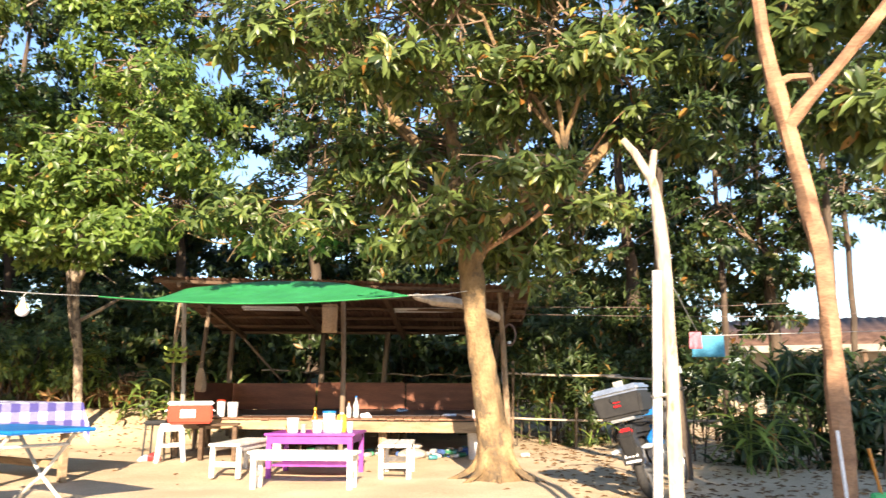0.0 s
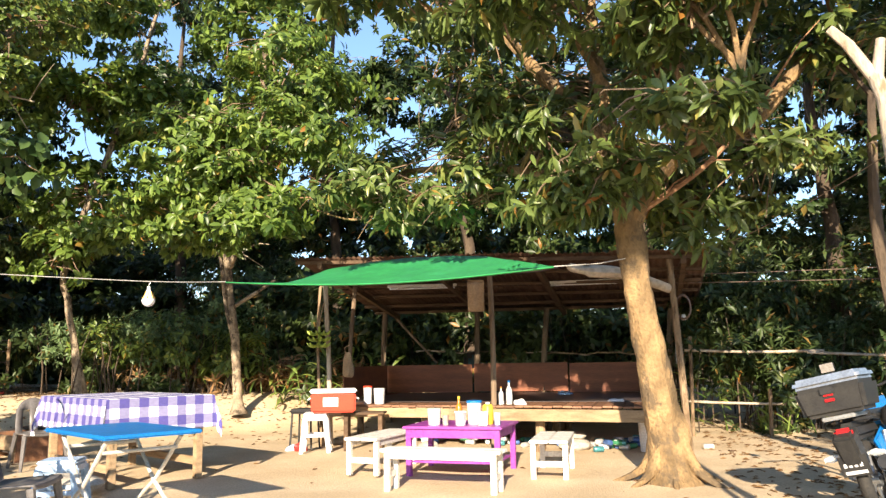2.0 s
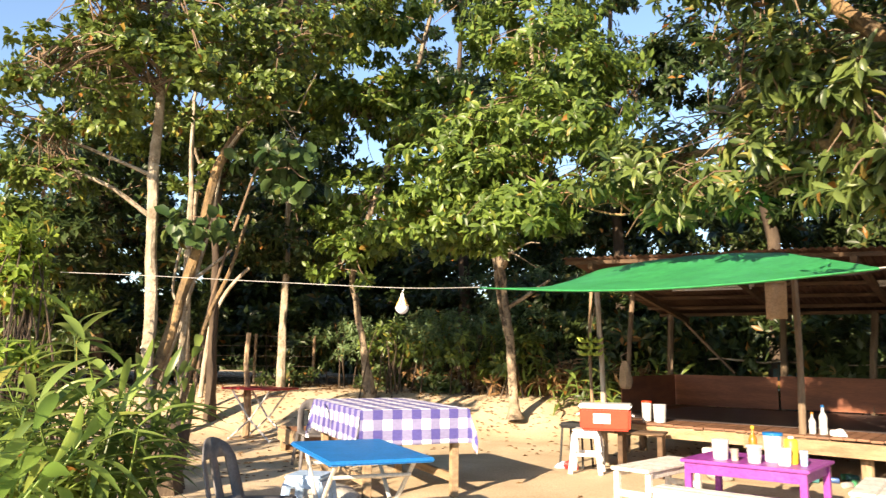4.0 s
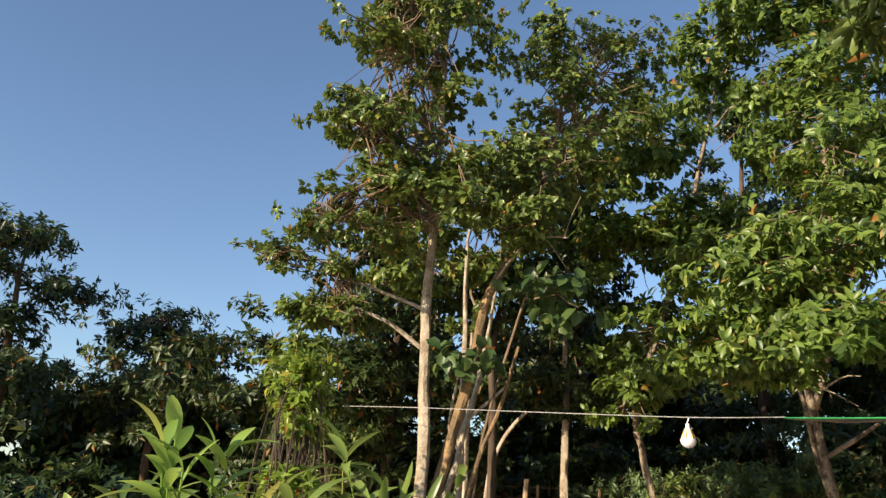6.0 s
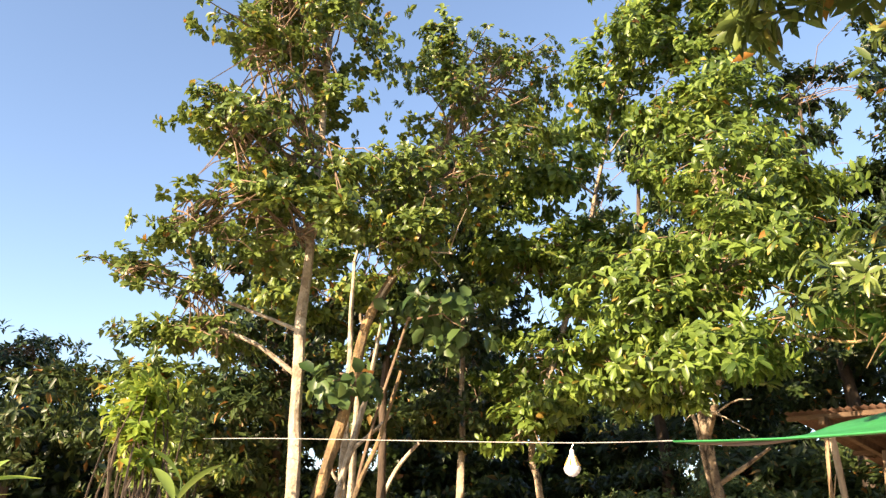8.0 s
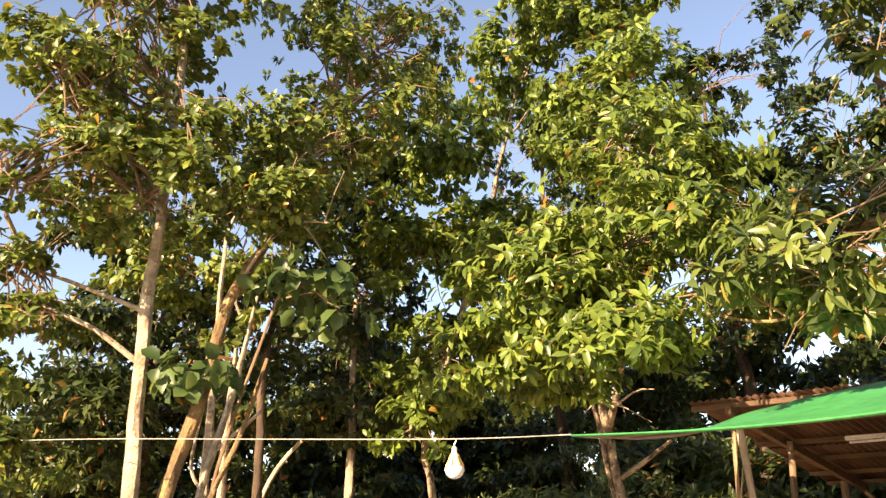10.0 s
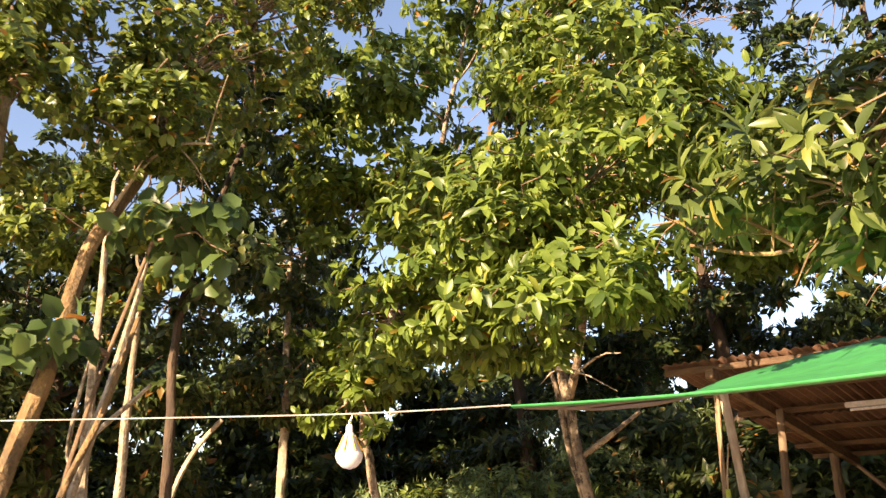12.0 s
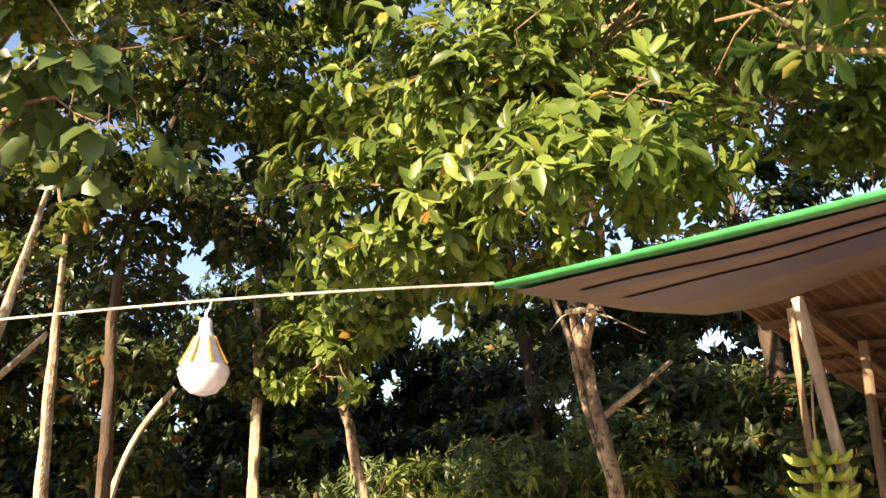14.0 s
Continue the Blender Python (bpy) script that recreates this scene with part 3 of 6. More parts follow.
tree(6, "dark-trunked tree on the bank", [[(-9.85, 9.95, 0.1, 0.10), (-9.85, 9.93, 1.4, 0.068), (-9.85, 9.95, 4, 0.05), (-9.6, 10.6, 6.5, 0.03)]],
     [((-9.6, 10.6, 6.4), (1.6, 1.4, 1.1), 170), ((-9.9, 10.0, 4.5), (1.3, 1.2, 0.8), 120)], BARK_BROWN, LEAF_DARK, 0.15, 0.08, twigs=20)
tree(7, "thin straight tree with a sunlit lower trunk", [[(-10.71, 12.05, 0.4, 0.10), (-10.7, 12.06, 1.47, 0.072), (-10.69, 12.07, 2.41, 0.065), (-10.6, 12, 5.5, 0.03)]],
     [((-10.5, 12.0, 3.3), (1.3, 1.1, 0.7), 120), ((-10.5, 12.2, 5.2), (1.5, 1.3, 1.1), 140)], BARK_PALE, LEAF_HEDGE, 0.15, 0.075, twigs=15)
tree(8, "crooked tree with an ochre trunk behind the yard", [[(-8.54, 12.14, 0.4, 0.12), (-8.63, 12.06, 1.28, 0.06), (-8.73, 11.96, 2.03, 0.054), (-8.79, 11.95, 2.8, 0.05), (-8.3, 12.6, 5.5, 0.05), (-7.9, 13.2, 8.5, 0.02)]],
     [((-7.7, 12.6, 5.4), (1.4, 1.1, 0.8), 130), ((-7.2, 13.2, 8.9), (1.9, 1.4, 1.0), 220), ((-8.8, 12.3, 4.0), (1.1, 1.0, 0.7), 90), ((-6.3, 13.2, 9.9), (1.5, 1.3, 0.9), 130), ((-6.2, 12.9, 7.6), (1.0, 0.9, 0.6), 80), ((-8.2, 11.6, 6.9), (1.1, 1.0, 0.8), 110), ((-8.6, 11.4, 5.3), (1.1, 1.0, 0.7), 90), ((-8.6, 11.5, 2.75), (0.6, 0.4, 0.4), 34), ((-7.9, 11.6, 3.2), (0.7, 0.5, 0.4), 36)], BARK_SPOT, LEAF_LIGHT, 0.16, 0.08, twigs=18)


def bare(parent, pts, r0, r1, material=BARK_RED):
    """A leafless branch with a few side twigs."""
    p = spline(pts, 5)
    n = len(p) - 1
    part("bare_branch", tube(p, [r0 + (r1 - r0) * i / n for i in range(n + 1)], 7, bumpy=0.2), material, parent)
    r = np.random.default_rng(int(abs(pts[0][0] * 1000)))
    for k in range(2, n, 3):
        d = (p[k] - p[k - 1]).normalized() * 0.2 + Vector(r.normal(0, 0.13, 3))
        part("bare_branch", tube([p[k], p[k] + d * 0.6 + Vector((0, 0, 0.03)), p[k] + d * 1.3], [r1 * 1.1, r1 * 0.8, r1 * 0.4], 5), material, parent)


bare(mango, [(-1.4, 9.3, 3.0), (-1.79, 9.6, 3.0), (-2.19, 9.6, 2.8), (-2.44, 9.55, 2.68), (-2.79, 9.4, 2.58), (-3.13, 9.2, 2.67)], 0.028, 0.008, BARK_MANGO)
bare(mango, [(-2.44, 9.5, 2.68), (-2.58, 9.45, 2.93), (-2.78, 9.4, 3.06)], 0.012, 0.005)
bare(mango, [(-2.69, 9.42, 2.6), (-2.93, 9.3, 2.8), (-3.28, 9.1, 2.8)], 0.012, 0.005)
bare(mango, [(0.16, 8.5, 2.55), (-0.4, 8.9, 3.2), (-0.96, 9.6, 3.5), (-1.58, 9.7, 3.8), (-1.92, 9.7, 4.2)], 0.06, 0.02, BARK_BROWN)
bare(mango, [(0.5, 8.2, 2.55), (0.75, 7.6, 2.75), (0.85, 7.1, 2.9)], 0.04, 0.012, BARK_MANGO)
bare(mango, [(0.3, 8.45, 2.3), (0.8, 8.3, 2.6), (1.2, 8.2, 3.0), (1.5, 8.1, 3.4)], 0.03, 0.008)
bare(light_tree, [(-4.58, 11.2, 3.55), (-4.48, 11.25, 3.8), (-4.38, 11.3, 4.08)], 0.012, 0.006)
bare(light_tree, [(-6.3, 12.5, 2.9), (-5.95, 12.2, 2.8), (-5.7, 12.0, 2.72), (-5.4, 11.9, 2.8)], 0.03, 0.01, BARK_PALE)
bare(lean_tree, [(-6.6, 7.55, 3.3), (-6.3, 7.6, 3.6), (-5.95, 7.67, 3.76), (-5.6, 7.8, 3.7)], 0.018, 0.007, BARK_PALE)
bare(lean_tree, [(-6.75, 8.4, 5.1), (-6.7, 8.75, 5.4), (-6.55, 9.0, 5.75)], 0.03, 0.008)
bare(lean_tree, [(-6.72, 8.6, 5.25), (-6.5, 8.8, 5.5), (-6.2, 9.0, 5.55)], 0.02, 0.006)
# backdrop trees: the sun reaches them, their shade is in the leaf colour
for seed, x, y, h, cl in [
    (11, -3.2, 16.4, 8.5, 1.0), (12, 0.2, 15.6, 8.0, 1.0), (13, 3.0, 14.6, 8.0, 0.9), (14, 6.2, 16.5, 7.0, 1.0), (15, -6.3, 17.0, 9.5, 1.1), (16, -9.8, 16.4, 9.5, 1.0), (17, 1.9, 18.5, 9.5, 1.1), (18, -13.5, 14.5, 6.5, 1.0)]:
    tree(seed, "tall tree standing behind the yard, its shade put into dark leaf colour",
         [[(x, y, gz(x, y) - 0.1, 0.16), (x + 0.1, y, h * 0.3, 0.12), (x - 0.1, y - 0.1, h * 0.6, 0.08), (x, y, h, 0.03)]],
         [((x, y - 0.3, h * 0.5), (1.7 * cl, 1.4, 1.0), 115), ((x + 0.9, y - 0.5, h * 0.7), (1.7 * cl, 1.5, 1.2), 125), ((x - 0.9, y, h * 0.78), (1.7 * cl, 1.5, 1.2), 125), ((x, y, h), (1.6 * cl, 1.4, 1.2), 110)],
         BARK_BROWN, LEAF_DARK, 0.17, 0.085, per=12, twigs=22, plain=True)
tree(19, "tall tree with shade-dark leaf colour filling the gap behind the slender trees",
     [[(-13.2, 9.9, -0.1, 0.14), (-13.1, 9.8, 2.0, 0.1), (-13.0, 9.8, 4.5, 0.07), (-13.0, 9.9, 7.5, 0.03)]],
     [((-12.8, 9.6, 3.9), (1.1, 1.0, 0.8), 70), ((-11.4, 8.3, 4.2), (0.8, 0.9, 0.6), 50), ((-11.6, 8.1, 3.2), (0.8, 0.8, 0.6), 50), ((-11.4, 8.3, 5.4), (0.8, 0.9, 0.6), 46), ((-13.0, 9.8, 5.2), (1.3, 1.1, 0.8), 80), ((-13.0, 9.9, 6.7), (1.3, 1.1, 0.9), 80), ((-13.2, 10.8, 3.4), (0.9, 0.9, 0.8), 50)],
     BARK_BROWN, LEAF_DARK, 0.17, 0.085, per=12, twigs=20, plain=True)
tree(20, "curving red-brown tree with a forked limb",
     [[(2.70, 6.08, -0.1, 0.095), (2.68, 6.08, 0.25, 0.078), (2.69, 6.08, 0.85, 0.072), (2.67, 6.09, 1.56, 0.067), (2.63, 6.11, 2.17, 0.067), (2.55, 6.14, 2.7, 0.062), (2.49, 6.17, 3.15, 0.062), (2.4, 6.2, 3.86, 0.05), (2.35, 6.4, 5.2, 0.03)],
      [(2.54, 6.14, 2.82, 0.06), (2.71, 6.07, 3.04, 0.05), (2.93, 5.96, 3.32, 0.045), (3.14, 5.85, 3.57, 0.042), (3.6, 5.9, 4.2, 0.03)]],
     [((2.4, 6.8, 5.2), (1.2, 1.1, 0.7), 80), ((3.7, 6.3, 4.3), (0.8, 0.8, 0.6), 50), ((3.5, 6.9, 3.2), (0.45, 0.5, 0.4), 30), ((3.3, 7.4, 4.2), (0.7, 0.7, 0.5), 44), ((1.8, 6.9, 4.9), (0.8, 0.7, 0.5), 50)],
     BARK_RED, LEAF_MANGO, 0.22, 0.07, droop=0.45, twigs=20)
for seed, x, y, z in ((22, 3.9, 12.4, 5.4), (23, 6.4, 13.6, 6.4), (24, 4.72, 10.6, 6.2)):
    tree(seed, "tall thin-trunked tree with a high dark crown",
         [[(x, y, -0.1, 0.055), (x + 0.1, y, z * 0.5, 0.045), (x, y, z + 0.8, 0.02)]],
         [((x, y, z), (1.3, 1.2, 0.8), 90), ((x, y - 0.5, z * 0.66), (1.1, 0.6, 0.8), 34), ((x + 0.8, y - 0.3, z + 1.0), (1.2, 1.1, 0.8), 90), ((x - 0.7, y, z + 1.3), (1.1, 1.1, 0.8), 80)], BARK_BROWN, LEAF_DARK, 0.17, 0.075, twigs=16, plain=True)
tree(21, "leafy tree standing beside the path that shades the sand",
     [[(5.0, -2.6, -0.05, 0.14), (4.9, -2.5, 1.8, 0.10), (4.6, -2.3, 3.6, 0.06), (4.4, -2.2, 4.8, 0.03)]],
     [((4.6, -2.3, 4.0), (1.2, 0.9, 0.7), 190), ((3.3, -2.0, 3.5), (0.8, 0.7, 0.35), 60), ((5.4, -2.4, 4.7), (1.2, 0.9, 0.7), 170), ((4.0, -2.0, 2.7), (0.9, 0.7, 0.35), 50), ((5.6, -2.3, 5.6), (1.4, 0.9, 0.6), 150), ((1.4, -0.9, 5.75), (0.9, 0.7, 0.4), 24), ((6.7, -2.3, 4.6), (1.2, 0.9, 0.8), 170)], BARK_BROWN, LEAF_MANGO, 0.22, 0.08, twigs=14, plain=True)


def shrubbery(seed, label, boxes, leaf, length, width, per=12, droop=0.2, name="shrubs", spread=0.2):
    rng = np.random.default_rng(seed)
    root = thing(name, 0, 0, 0, 0, label, "shrubs", kind="stuff")
    V, F, E = foliage(rng, boxes, length, width, per, droop, spread)
    keep = np.repeat(V.reshape(-1, 5, 3)[:, 0, 2] > 0.02, 4)
    leaf_part("leaf_growth", V, F[keep], leaf, root)
    bm = bmesh.new()
    for e in E[rng.permutation(len(E))[:50]]:
        if e[2] > 2.2:
            continue
        b = Vector((e[0] + rng.normal(0, 0.15), e[1] + rng.normal(0, 0.15), gz(e[0], e[1])))
        limb_to(bm, rng, b, 0.014, e, 0.005, 0.1, 4, 3)
    tagged(part("stem_growth", bm, BARK_BROWN, root), kind="stuff")


def row(rng, pts, rx, ry, rz, z, k):
    return [((x + rng.normal(0, 0.3), y + rng.normal(0, 0.3), gz(x, y) + z * rng.uniform(0.7, 1.25)), (rx, ry, rz * rng.uniform(0.8, 1.3)), k) for x, y in pts]


rs = np.random.default_rng(77)
shrubbery(31, "dense dark undergrowth behind the shelter and the trees",
          row(rs, [(-12 + 1.1 * i, 16.2 + 0.4 * math.sin(i)) for i in range(14)], 1.0, 0.7, 1.0, 1.3, 75) + row(rs, [(-12 + 1.3 * i, 18.0) for i in range(15)], 1.1, 0.8, 1.4, 3.0, 80), LEAF_HEDGE, 0.22, 0.085)
shrubbery(32, "weedy hedge behind the bamboo fence",
          row(rs, [(1.2 + 0.9 * i, 13.2 + 0.1 * i) for i in range(4)], 0.9, 0.5, 0.8, 0.9, 75) + row(rs, [(5.0, 13.4), (6.0, 13.2), (7.0, 13.2)], 0.8, 0.5, 0.4, 0.4, 45) + row(rs, [(1.4 + 1.0 * i, 15.2) for i in range(3)], 1.0, 0.8, 1.1, 2.3, 80), LEAF_HEDGE, 0.15, 0.045)
shrubbery(33, "low green bushes at the foot of the bank",
          row(rs, [(-5.2, 14.4), (-4.6, 14.6), (-7.0, 14.6), (-9.6, 13.8), (-11.6, 13.2), (-7.9, 14.2)], 0.5, 0.4, 0.35, 0.3, 20), LEAF_HEDGE, 0.15, 0.06)
shrubbery(34, "far dark bushes at the open edge",
          row(rs, [(-20 + 0.3 * i, -1.5 + 1.9 * i) for i in range(7)], 2.0, 1.8, 1.3, 1.9, 150) + row(rs, [(-15.5 - 0.3 * i, -2.0 + 1.1 * i) for i in range(9)], 1.1, 1.0, 0.7, 0.75, 110) + row(rs, [(-24, 1), (-23, 4.2), (-22, 7.2), (-20.5, 10)], 2.2, 1.6, 1.3, 2.8, 140), LEAF_DARK, 0.3, 0.14)
tree(46, "far feathery dark tree at the open edge of the yard",
     [[(-16.8, 3.3, -0.1, 0.13), (-16.7, 3.4, 2.5, 0.1), (-16.5, 3.3, 4.6, 0.05), (-16.4, 3.3, 5.6, 0.02)]],
     [((-16.4, 3.3, 5.7), (0.9, 1.0, 0.35), 60), ((-16.6, 4.1, 4.7), (0.8, 0.8, 0.35), 46), ((-16.6, 2.6, 5.0), (1.0, 0.9, 0.45), 60), ((-16.7, 3.3, 4.0), (1.0, 1.2, 0.4), 60), ((-16.5, 1.2, 5.4), (1.2, 1.0, 0.6), 70), ((-16.7, 3.6, 3.1), (1.1, 1.4, 0.5), 80), ((-16.7, 1.6, 3.8), (1.1, 1.2, 0.7), 80)],
     BARK_BROWN, LEAF_DARK, 0.17, 0.06, per=12, twigs=26, spread=0.26, bunch=10, plain=True)
tree(47, "smaller far dark tree with a ragged crown",
     [[(-16.6, 6.3, -0.1, 0.1), (-16.5, 6.2, 2.2, 0.07), (-16.4, 6.2, 4.4, 0.02)]],
     [((-16.4, 6.1, 4.5), (0.7, 0.75, 0.3), 40), ((-16.4, 6.7, 4.0), (0.7, 0.6, 0.3), 36), ((-16.5, 5.5, 4.1), (0.7, 0.6, 0.3), 30), ((-16.6, 6.2, 3.3), (0.9, 1.1, 0.45), 70), ((-16.7, 5.2, 2.9), (0.9, 0.8, 0.5), 60), ((-16.6, 7.4, 3.0), (0.9, 0.8, 0.5), 60)],
     BARK_BROWN, LEAF_DARK, 0.17, 0.06, per=12, twigs=26, spread=0.26, bunch=10, plain=True)
shrubbery(35, "leafy yellow-green shrub beside the pale trunk",
          [((-6.24, 5.33, 2.1), (0.11, 0.11, 0.3), 20), ((-6.22, 5.35, 1.65), (0.22, 0.22, 0.4), 36), ((-6.25, 5.3, 0.9), (0.38, 0.35, 0.6), 50)], LEAF_YOUNG, 0.10, 0.05, spread=0.1)
shrubbery(44, "mid-green sapling thicket behind the yellow-green shrub",
          [((-7.9, 6.0, 3.0), (0.35, 0.35, 0.22), 28), ((-7.8, 6.0, 2.5), (0.45, 0.4, 0.3), 40), ((-7.8, 6.2, 1.8), (0.5, 0.45, 0.5), 50), ((-7.8, 6.2, 0.9), (0.6, 0.5, 0.6), 50)], LEAF_A, 0.11, 0.05, droop=0.35, spread=0.12)
shrubbery(36, "far woods closing the back of the yard, coloured dark for their shade",
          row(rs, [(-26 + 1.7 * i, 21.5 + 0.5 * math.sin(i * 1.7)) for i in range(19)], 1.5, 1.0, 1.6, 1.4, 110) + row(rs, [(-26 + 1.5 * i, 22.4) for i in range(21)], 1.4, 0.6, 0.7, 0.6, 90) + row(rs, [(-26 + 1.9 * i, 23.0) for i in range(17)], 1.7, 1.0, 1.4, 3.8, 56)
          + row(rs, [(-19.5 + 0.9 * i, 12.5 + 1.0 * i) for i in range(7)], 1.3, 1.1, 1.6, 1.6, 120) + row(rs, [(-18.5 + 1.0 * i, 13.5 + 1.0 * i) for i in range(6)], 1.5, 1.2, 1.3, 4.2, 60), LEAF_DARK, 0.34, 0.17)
shrubbery(37, "bushes filling the gaps between the trunks",
          row(rs, [(-13.0, 9.2), (-14.5, 7.5), (-12.6, 8.0), (-15.5, 6.0), (-12.2, 9.8), (-13.8, 8.6)], 1.5, 1.2, 1.4, 2.6, 80) + row(rs, [(-12.5, 11.0), (-13.5, 9.4), (-14.5, 8.0), (-12.0, 13.4), (-7.2, 15.6), (-5.4, 15.4), (-3.9, 15.2), (-2.2, 15.3), (-0.6, 15.2), (0.9, 15.0)], 0.9, 0.7, 0.9, 1.2, 75), LEAF_HEDGE, 0.2, 0.08)
shrubbery(38, "dry brown brush heaped on the bank",
          row(rs, [(-7.4, 14.2), (-6.8, 14.5), (-6.1, 14.6), (-8.6, 13.9), (-5.6, 14.5)], 0.5, 0.35, 0.25, 0.3, 26), LEAF_DRY, 0.2, 0.04)
shrubbery(39, "dark green undergrowth in front of the neighbouring house",
          [((3.6, 9.9, 0.35), (0.7, 0.4, 0.4), 34), ((4.6, 9.8, 0.55), (0.7, 0.4, 0.5), 44), ((5.7, 9.9, 0.6), (0.7, 0.4, 0.5), 40), ((6.6, 9.9, 0.5), (0.6, 0.4, 0.5), 30), ((3.5, 10.4, 1.0), (0.6, 0.4, 0.4), 36), ((4.5, 10.4, 1.05), (0.7, 0.4, 0.4), 40), ((5.5, 10.4, 1.0), (0.7, 0.4, 0.4), 40), ((6.5, 10.4, 1.0), (0.7, 0.4, 0.4), 36)], LEAF_DARK, 0.2, 0.05, droop=0.5)
shrubbery(40, "mid-green bushes in patches of sun behind the slim tree",
          [((-8.0, 13.6, 1.5), (0.6, 0.5, 0.6), 34), ((-7.2, 13.9, 1.2), (0.6, 0.4, 0.5), 30), ((-8.8, 12.9, 1.5), (0.5, 0.4, 0.5), 24), ((-6.5, 14.0, 1.3), (0.5, 0.4, 0.5), 22)], LEAF_A, 0.15, 0.055, droop=0.4)
shrubbery(42, "thicket between the far trunks with deep shade in its leaf colour",
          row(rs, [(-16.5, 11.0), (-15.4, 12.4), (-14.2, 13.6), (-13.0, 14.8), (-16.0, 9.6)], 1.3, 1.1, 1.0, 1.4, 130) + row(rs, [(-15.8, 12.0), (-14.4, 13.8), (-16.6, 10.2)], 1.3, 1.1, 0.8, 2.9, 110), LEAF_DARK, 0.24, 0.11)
shrubbery(43, "thick hedge of dark leaves behind the fence rails",
          row(rs, [(1.3, 14.0), (2.3, 14.1), (3.3, 14.0), (4.3, 13.8)], 0.8, 0.5, 0.6, 1.9, 80), LEAF_HEDGE, 0.16, 0.055)
shrubbery(45, "green bushes in half light behind the bulb, skylight put into their colour",
          [((-8.8, 14.3, 1.85), (0.7, 0.5, 0.45), 56), ((-8.3, 13.5, 1.6), (0.6, 0.4, 0.45), 44), ((-7.5, 14.6, 1.9), (0.8, 0.5, 0.45), 50), ((-9.5, 13.0, 1.6), (0.6, 0.5, 0.5), 44), ((-6.7, 14.6, 1.6), (0.6, 0.5, 0.5), 40), ((-8.6, 16.3, 2.8), (0.9, 0.5, 0.6), 60), ((-7.6, 16.6, 2.8), (0.9, 0.5, 0.6), 56)], LEAF_SKYLIT, 0.12, 0.04, droop=0.4)
shrubbery(41, "dark low bushes at the open edge of the yard",
          [((-12.0, 3.8, 0.8), (0.9, 0.9, 0.7), 60), ((-12.4, 2.6, 0.8), (0.9, 0.9, 0.7), 60), ((-12.2, 5.0, 0.8), (0.9, 0.9, 0.7), 50), ((-11.0, 3.6, 0.55), (0.9, 0.9, 0.5), 60), ((-11.4, 2.4, 0.6), (0.9, 0.9, 0.5), 50), ((-10.6, 4.6, 0.5), (0.8, 0.8, 0.45), 50), ((-9.6, 5.6, 0.5), (0.8, 0.8, 0.45), 40), ((-13.4, 1.2, 0.7), (1.1, 1.1, 0.6), 60)], LEAF_DARK, 0.2, 0.08)


# ---- open-sided shelter with a raised deck
FL, FR, BL, BR = Vector((-3.85, 10.72, 0)), Vector((0.5, 10.22, 0)), Vector((-4.05, 13.95, 0)), Vector((0.55, 13.7, 0))
DECK = 0.52


def dk(u, v, z):
    return (FL * (1 - u) + FR * u) * (1 - v) + (BL * (1 - u) + BR * u) * v + Vector((0, 0, z))


def plank(a, b, w, h, up=(0, 0, 1), bev=0.004):
    """A board from a to b, w across and h high, its top at the points' height."""
    a, b, up = Vector(a), Vector(b), Vector(up)
    d = (b - a).normalized()
    s = d.cross(up).normalized()
    u = s.cross(d)
    m = Matrix((d, s, u)).transposed().to_4x4()
    m.translation = (a + b) / 2 - u * h
    bm = box((b - a).length, w, h, bev=bev)
    bm.transform(m)
    return bm


shelter = thing("shelter", 0, 0, 0, 0, "rough timber shelter with rusty roof, plywood sides and raised deck", "shelter")
# joists, beams and stumps
for u in (0.02, 0.34, 0.66, 0.97):
    for v in (0.04, 0.5, 0.96):
        p = dk(u, v, 0)
        part("stump", tube([p - Vector((0, 0, 0.1)), p + Vector((0, 0, DECK - 0.13))], 0.055, 8, bumpy=0.2), WOOD_POLE, shelter)
part("front_beam", plank(dk(-0.01, -0.005, DECK - 0.025), dk(0.60, -0.005, DECK - 0.025), 0.05, 0.12), WOOD_RAW, shelter, "pale raw timber beam")
part("front_beam", plank(dk(0.42, -0.022, DECK - 0.035), dk(1.01, -0.022, DECK - 0.035), 0.045, 0.13), WOOD_RAW, shelter, "pale raw timber beam")
part("back_beam", plank(dk(0, 1, DECK - 0.03), dk(1, 1, DECK - 0.03), 0.05, 0.12), WOOD_RAW, shelter)
rng = random.Random(3)
nb = 40
for i in range(nb):
    u0, u1 = i / nb + 0.0012, (i + 1) / nb - 0.0012
    a, b = dk((u0 + u1) / 2, -0.025 + rng.uniform(-0.006, 0.008), DECK + rng.uniform(-0.003, 0.003)), dk((u0 + u1) / 2, 1.0, DECK)
    part("deck_board", plank(a, b, (FR - FL).length / nb - 0.008, 0.022), DECKB, shelter)
part("floor_mat", box(3.9, 2.55, 0.006, bev=0.002, at=dk(0.5, 0.56, DECK + 0.004)), VINYL, shelter, "dark vinyl floor mat")
# low plywood walls
for k in range(3):
    a, b = dk(k / 3 + 0.003, 0.985, DECK + 0.45 + 0.012 * (k % 2)), dk((k + 1) / 3 - 0.003, 0.985, DECK + 0.45 + 0.012 * (k % 2))
    part("back_panel", plank(a, b, 0.015, 0.44), PLY, shelter, "red-brown plywood panel")
part("side_panel", plank(dk(0.012, 0.3, DECK + 0.45), dk(0.012, 0.97, DECK + 0.45), 0.015, 0.44), PLY, shelter, "red-brown plywood panel")
